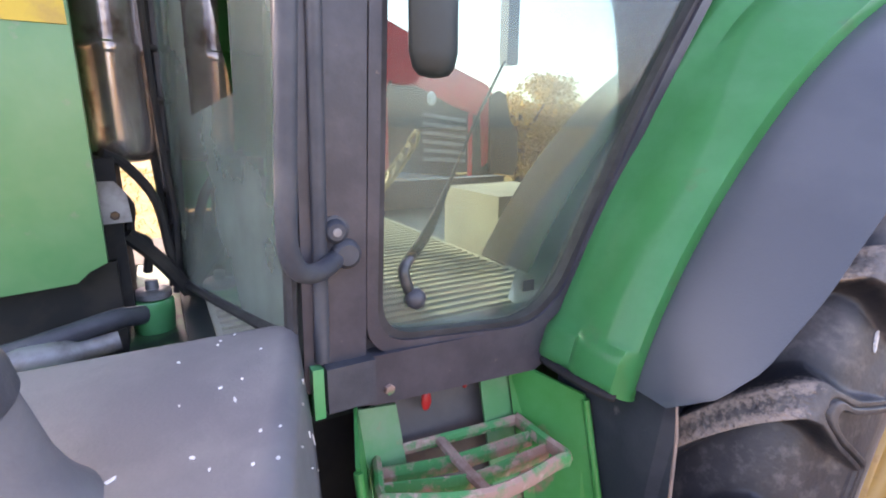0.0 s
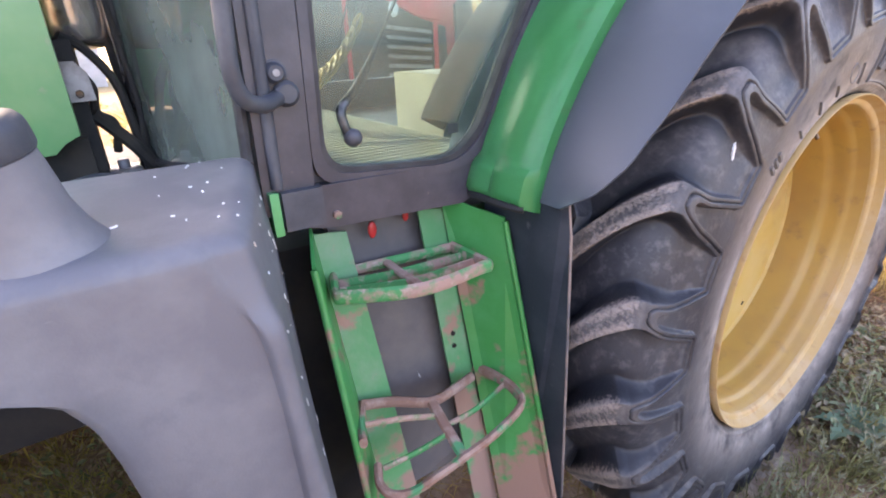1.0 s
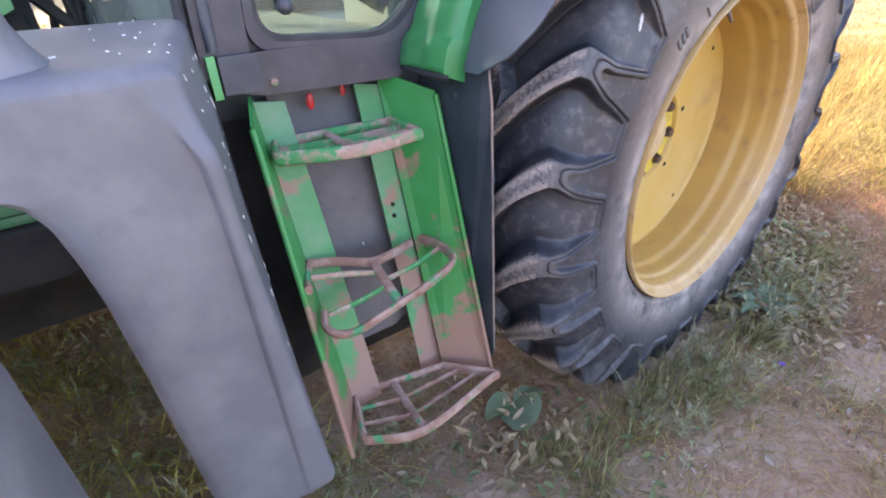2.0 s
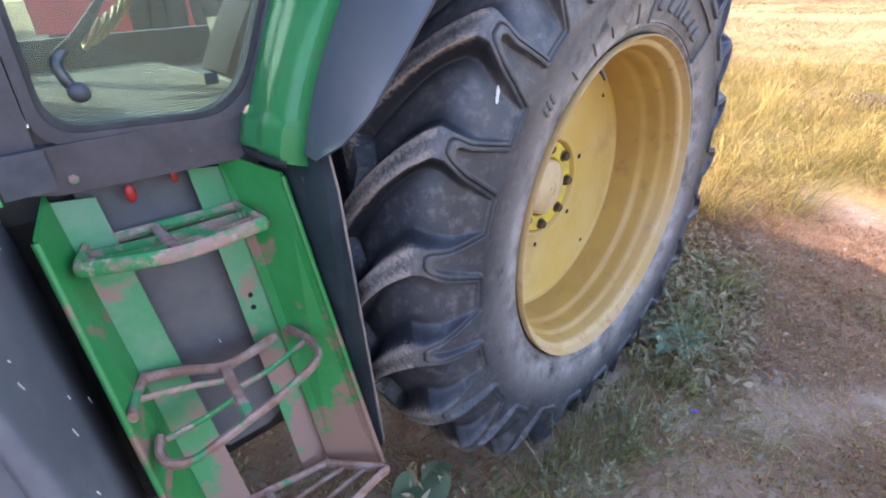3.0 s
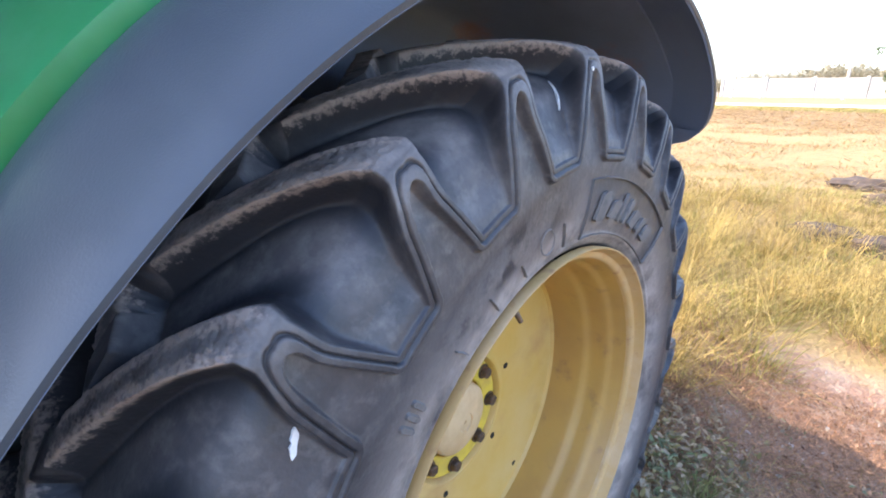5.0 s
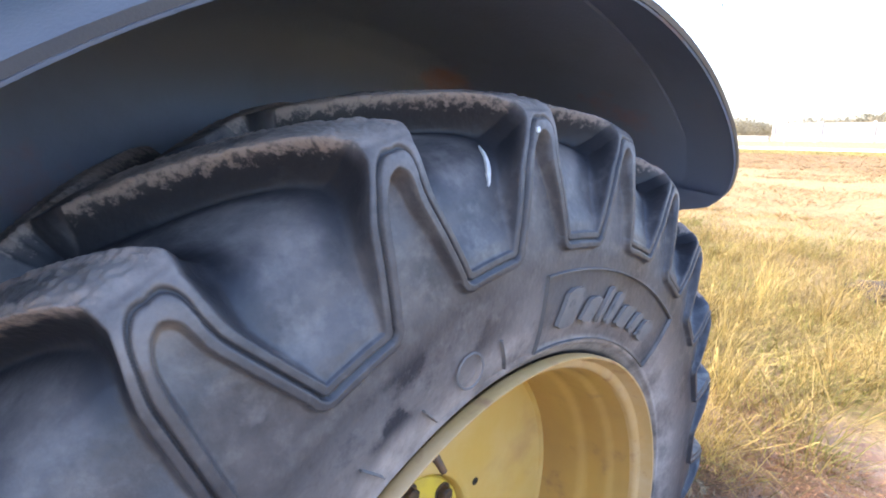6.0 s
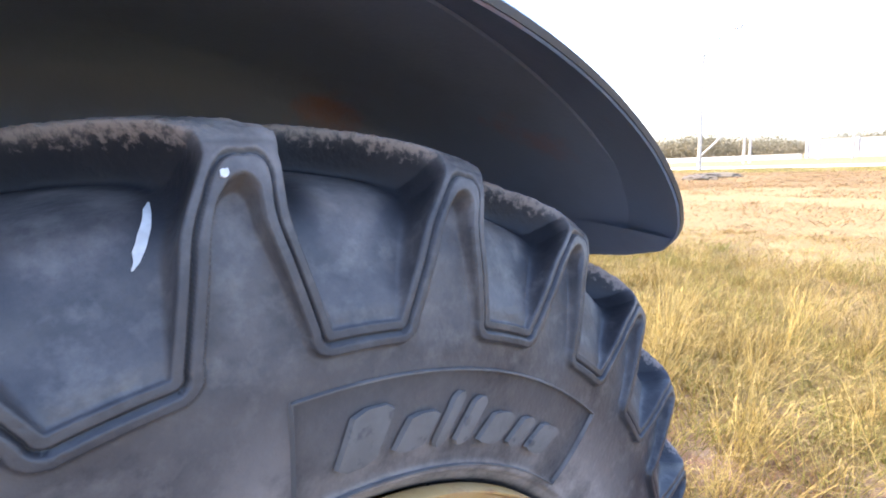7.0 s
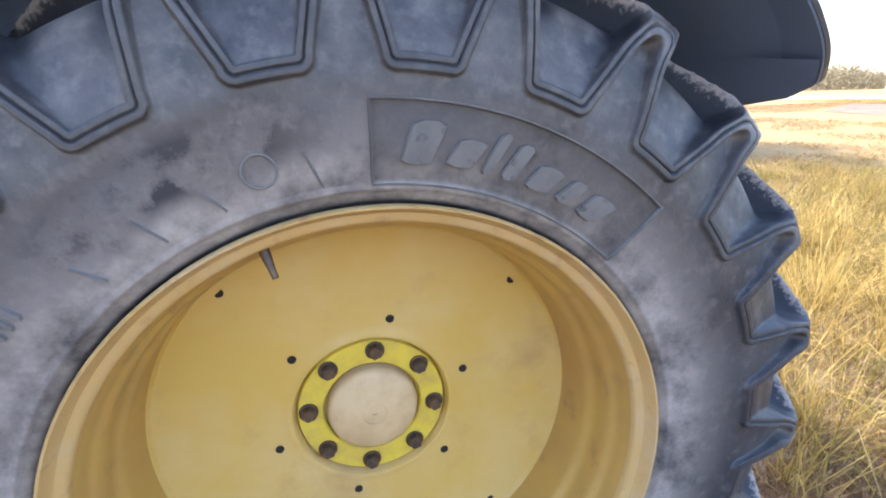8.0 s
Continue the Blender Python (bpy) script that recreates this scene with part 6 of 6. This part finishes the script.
SOIL = mat("grey_turned_soil", (0.115, 0.095, 0.070), 0.95, second=(0.21, 0.165, 0.095), scale=0.5, lo=0.45, hi=0.68, third=(0.06, 0.05, 0.038), scale3=2.4, bump=0.06, bump_scale=6)
EARTH = mat("dark_turned_earth", (0.04, 0.028, 0.02), 0.95, second=(0.085, 0.058, 0.038), scale=7, bump=0.02, bump_scale=18)
for k, (x, y, l) in enumerate(((9.9, -0.1, 0.42), (6.0, -0.1, 0.30), (5.7, -0.65, 0.24), (8.6, -0.55, 0.32), (34.5, 14.2, 1.3), (31.0, 13.6, 0.8))):
    mound = thing("earth_mound", "low clod of dark turned earth in the field", "mound", (x, y, ground_z(x, y)), "earth mounds")
    bm = bmesh.new()
    bmesh.ops.create_icosphere(bm, subdivisions=4, radius=1)
    for v in bm.verts:
        q = 1 + 0.35 * noise.noise(v.co * 2.2 + Vector((k * 7, 0, 0))) + 0.16 * noise.noise(v.co * 7 + Vector((k * 3, 5, 0)))
        v.co = Vector((v.co.x * l * q, v.co.y * l * 1.3 * q, v.co.z * (0.15 if l < 0.5 else 0.26) * q))
    part("clod", bm, EARTH if l < 0.5 else SOIL, mound, smooth=True)

PURPLE = leaf_mat("purple_petal", (0.16, 0.10, 0.42), (0.22, 0.15, 0.50), rand=0.2)
fx, fy = 0.14, -0.59
flower = thing("wild_flower", "small purple wild flower on a thin green stem", "flower", (fx, fy, ground_z(fx, fy)))
part("stem", tube(smooth_path([(0.02, 0.01, -0.01), (0.01, 0.005, 0.03), (0.0, 0.0, 0.07)], 4), 0.0014, sides=6), GREEN_GRASS, flower, smooth=True)
for k in range(7):
    a = k * 0.9
    c, n = math.cos(a), math.sin(a)
    bm = bmesh.new()
    q = [bm.verts.new(p) for p in ((0, 0, 0.07), (0.007 * c - 0.004 * n, 0.007 * n + 0.004 * c, 0.075), (0.014 * c, 0.014 * n, 0.074), (0.007 * c + 0.004 * n, 0.007 * n - 0.004 * c, 0.075))]
    bm.faces.new(q)
    part("petal", bm, PURPLE, flower)

# ---- distance ----
turned = part("turned_strip", prism([(22, 13.5, -0.05), (33, 16.0, -0.05), (38, 22, -0.05), (35, 29, -0.05), (26, 22.5, -0.05)], [(22, 13.5, 0.045), (33, 16.0, 0.045), (38, 22, 0.045), (35, 29, 0.045), (26, 22.5, 0.045)]), SOIL)
tagged(turned, "strip of dark turned soil in the field", "soil", kind="structure")
road = part("road", box((49.0, -60.0, -0.05), (55.0, 120.0, 0.06)), ROAD)
tagged(road, "pale unpaved road across the field", "road", kind="structure")


def fence_panel(y):
    p = thing("concrete_fence_panel", "whitewashed concrete fence panel beside the road", "fence", (92.0, y, 0.0), "fence panels")
    part("slab", box((-0.08, -2.9, 0.0), (0.08, 2.9, 2.6)), CONCRETE, p, bevel=0.02)
    part("cap", box((-0.14, -2.95, 2.6), (0.14, 2.95, 2.72)), CONCRETE, p)
    part("post", box((-0.2, 2.85, 0.0), (0.2, 3.2, 2.9)), CONCRETE, p)
    return p


first_panel = fence_panel(-8.0)
for k in range(1, 6):
    copy_thing(first_panel, pose(92.0, -8.0 + 6.1 * k, 0))
low_wall = part("low_wall", box((90.0, 25.6, 0.0), (90.5, 70.0, 0.75)), CONCRETE)
tagged(low_wall, "low white wall along the road", "wall", kind="structure")


def pole(at, h, label, lamp=False, brace=False):
    p = thing("utility_pole", label, "pole", at, "utility poles")
    part("shaft", tube([(0, 0, -0.2), (0, 0, h)], [0.19, 0.10], sides=8), WOOD_POLE, p)
    part("crossarm", box((-0.05, -0.7, h - 0.5), (0.05, 0.7, h - 0.38)), WOOD_POLE, p)
    if lamp:
        part("lamp_arm", tube(smooth_path([(0, 0, h - 0.3), (-0.2, -1.2, h + 0.9), (-0.3, -2.6, h + 1.6)], 5), 0.05, sides=6), STEEL, p)
        part("lamp_head", box((-0.5, -3.2, h + 1.5), (-0.1, -2.5, h + 1.72)), STEEL, p, bevel=0.05)
    if brace:
        part("brace", tube([(0.0, 0.1, 1.1), (0.0, -1.9, 2.95)], 0.10, sides=6), WOOD_POLE, p)
    return p


pole((47.3, 21.1, 0.0), 10.2, "tall concrete street lamp pole with brace", True, True)
pole((70.0, 26.0, 0.0), 6.5, "thin concrete utility pole beyond the road")
pole((70.0, 25.3, 0.0), 5.5, "short concrete utility pole beyond the road")
pole((84.0, 21.8, 0.0), 5.8, "concrete pole beside the white fence")
pole((84.0, 18.1, 0.0), 6.2, "concrete pole behind the white fence")
pole((80.0, 8.2, 0.0), 8.0, "tall thin pole behind the white fence")


def canopy(name, label, material, spots, r, seed, leaf=0.35, per=46, category="trees"):
    """Woods far off: uneven crowns of many leaf cards with gaps."""
    rng = np.random.default_rng(seed)
    c = np.repeat(np.array(spots), per, axis=0)
    d = rng.normal(0, 1, (len(c), 3))
    d /= np.linalg.norm(d, axis=1)[:, None]
    p = c[:, :3] + d * (c[:, 3] * rng.uniform(0.45, 1.05, len(c)))[:, None] * np.array([1, 1, 0.75])
    a, b = rng.normal(0, 1, (len(c), 3)), rng.normal(0, 1, (len(c), 3))
    a /= np.linalg.norm(a, axis=1)[:, None]
    b /= np.linalg.norm(b, axis=1)[:, None]
    s = (c[:, 3] * leaf * rng.uniform(0.5, 1.2, len(c)))[:, None]
    v = np.stack([p - a * s, p + b * s * 0.6, p + a * s, p - b * s * 0.6], 1).reshape(-1, 3)
    f = np.arange(len(v)).reshape(-1, 4)
    return mesh_stuff(name, v, f, material, label, category)


# foliage lightened and muted to paint in the distance haze
WOODS = leaf_mat("hazed_far_foliage", (0.20, 0.18, 0.11), (0.25, 0.21, 0.13), rand=0.12, glow=0.5)
DARK_TREE = leaf_mat("dark_green_foliage", (0.06, 0.09, 0.04), (0.10, 0.12, 0.05), rand=0.3)
GOLD = leaf_mat("autumn_foliage", (0.42, 0.235, 0.045), (0.50, 0.31, 0.08), rand=0.3, glow=0.5)
_w = np.random.default_rng(9)
woods = []
for az in np.linspace(-8, 66, 420):
    dist = _w.uniform(150, 190)
    h = _w.uniform(3.5, 4.3) * (1.0 + 0.22 * math.sin(az * 0.31) + 0.1 * math.sin(az * 1.1))
    woods.append((dist * math.cos(radians(az)), dist * math.sin(radians(az)), h * 0.55, h))
canopy("far_woods", "low autumn woods along the horizon", WOODS, woods, 3, 41, 0.10, 190)


def tree(at, h, r, label, material, seed):
    t = thing("tree", label, "tree", at)
    rr = random.Random(seed)
    part("trunk", tube([(0, 0, -0.1), (0.05, 0.02, h * 0.3), (0.0, 0.1, h * 0.7)], [0.16, 0.12, 0.04], sides=8), DARK, t)
    bm = bmesh.new()
    for k in range(7):
        a = rr.uniform(0, 6.28)
        tube([(0, 0.02, h * rr.uniform(0.25, 0.5)), (0.5 * r * math.cos(a), 0.5 * r * math.sin(a), h * rr.uniform(0.5, 0.8))], [0.05, 0.02], bm, 5)
    part("limbs", bm, DARK, t)
    spots = [(rr.gauss(0, 0.45) * r, rr.gauss(0, 0.45) * r, h * rr.uniform(0.12, 0.88), r * rr.uniform(0.24, 0.42)) for _ in range(58)]
    c = canopy("crown", "", material, spots, r, seed, 0.17, 150)
    c.parent = t
    for key in ("kind", "category", "label"):
        if key in c:
            del c[key]
    return t


tree((7.25, 10.6, 0), 3.1, 1.25, "golden autumn tree behind the red machine", GOLD, 3)
tree((9.1, 11.3, 0), 2.5, 1.15, "low golden autumn tree at the field edge", GOLD, 4)
tree((88.0, 3.0, 0), 7.5, 2.6, "dark green tree behind the white fence", DARK_TREE, 6)

# red harvester beyond the tractor, built in its own axes: u to its side, z up
harvester = thing("harvester", "red combine harvester with dark engine grille, parked in the field", "harvester", (3.6, 9.4, 0))
harvester.rotation_euler = (0, 0, radians(-26))


def slab(name, pts, y0, y1, material, label="", bevel=0.0, parent=harvester):
    return part(name, prism([(u, y0, z) for u, z in pts], [(u, y1, z) for u, z in pts]), material, parent, label, bevel=bevel)


slab("body", [(-4.2, 0.9), (-4.2, 4.75), (-1.0, 3.86), (-0.33, 3.5), (0.63, 2.81), (1.39, 2.45), (1.5, 2.28), (1.57, 1.4), (1.56, 0.88), (1.2, 0.6)], 0.0, 2.6, RED_PAINT, "red sheet metal body", 0.05)
slab("body_ridge", [(-4.2, 2.62), (-4.2, 2.72), (-0.1, 2.52), (0.66, 2.12), (1.40, 1.92), (1.40, 1.84), (0.63, 2.02), (-0.12, 2.42)], -0.09, 0.0, RED_PAINT, "red pressed ridge", 0.02)
grille = slab("engine_grille", [(-2.6, 0.4), (-2.6, 2.5), (-0.12, 2.40), (0.63, 2.0), (1.24, 1.78), (1.30, 0.6)], -0.06, 0.0, DARK_TRIM, "dark louvred engine grille")
for k in range(7):
    slab("louvre", [(-1.3, 1.0 + 0.18 * k), (-1.3, 1.04 + 0.18 * k), (-0.2, 1.02 + 0.15 * k), (-0.2, 0.98 + 0.15 * k)], -0.10, -0.06, BOLT, parent=grille)
for k in range(6):
    slab("rung", [(0.0, 0.84 + 0.19 * k), (0.0, 0.91 + 0.19 * k), (0.92, 0.87 + 0.17 * k), (0.92, 0.80 + 0.17 * k)], -0.24, -0.12, STEEL, "pale step rung")
part("lamp", ball((0.18, -0.12, 2.15), 0.13, None, (0.8, 0.6, 1.2)), CHIP, harvester, "pale round lamp", smooth=True)
for k in range(3):
    slab("marking_bar", [(-1.30 + 0.2 * k, 2.95), (-1.30 + 0.2 * k, 3.25), (-1.18 + 0.2 * k, 3.21), (-1.18 + 0.2 * k, 2.91)], -0.012, -0.004, CHIP)
slab("rear_box", [(1.45, 0.60), (1.43, 2.20), (1.60, 2.32), (1.76, 2.22), (1.86, 1.70), (2.04, 1.45), (2.06, 0.80), (1.98, 0.52)], -0.3, 0.5, DARK_TRIM, "black rear guard", 0.05)
slab("bumper", [(-1.2, 0.52), (-1.2, 0.64), (1.6, 0.40), (1.6, 0.28)], -0.35, -0.05, STEEL)
for u, z0, z1 in ((-0.85, 0.5, 2.45), (-1.6, 0.5, 2.45), (0.98, 0.5, 1.85)):
    slab("grille_post", [(u, z0), (u, z1), (u + 0.09, z1), (u + 0.09, z0)], -0.16, -0.06, RED_PAINT, parent=grille)
for k in range(5):
    part("hose", tube(smooth_path([(-2.3 + 0.35 * k, -0.12, 0.9), (-2.2 + 0.3 * k, -0.16, 1.5), (-2.35 + 0.42 * k, -0.12, 2.1 + 0.1 * k)], 4), 0.035, sides=6), DARK, harvester)
for u in (-3.3, 0.9):
    part("wheel", revolve([(0.35, -0.25), (0.7, -0.27), (0.78, -0.2), (0.8, 0.0), (0.78, 0.2), (0.7, 0.27), (0.35, 0.25)], None, 40, centre=(u, 0.35, 0.8)), SEAL, harvester, "black rubber wheel", smooth=True)
shed = part("shed", box((-6.5, 34.0, 0.0), (-1.5, 42.0, 5.4)), CONCRETE)
tagged(shed, "white flat-roofed shed across the field", "shed")
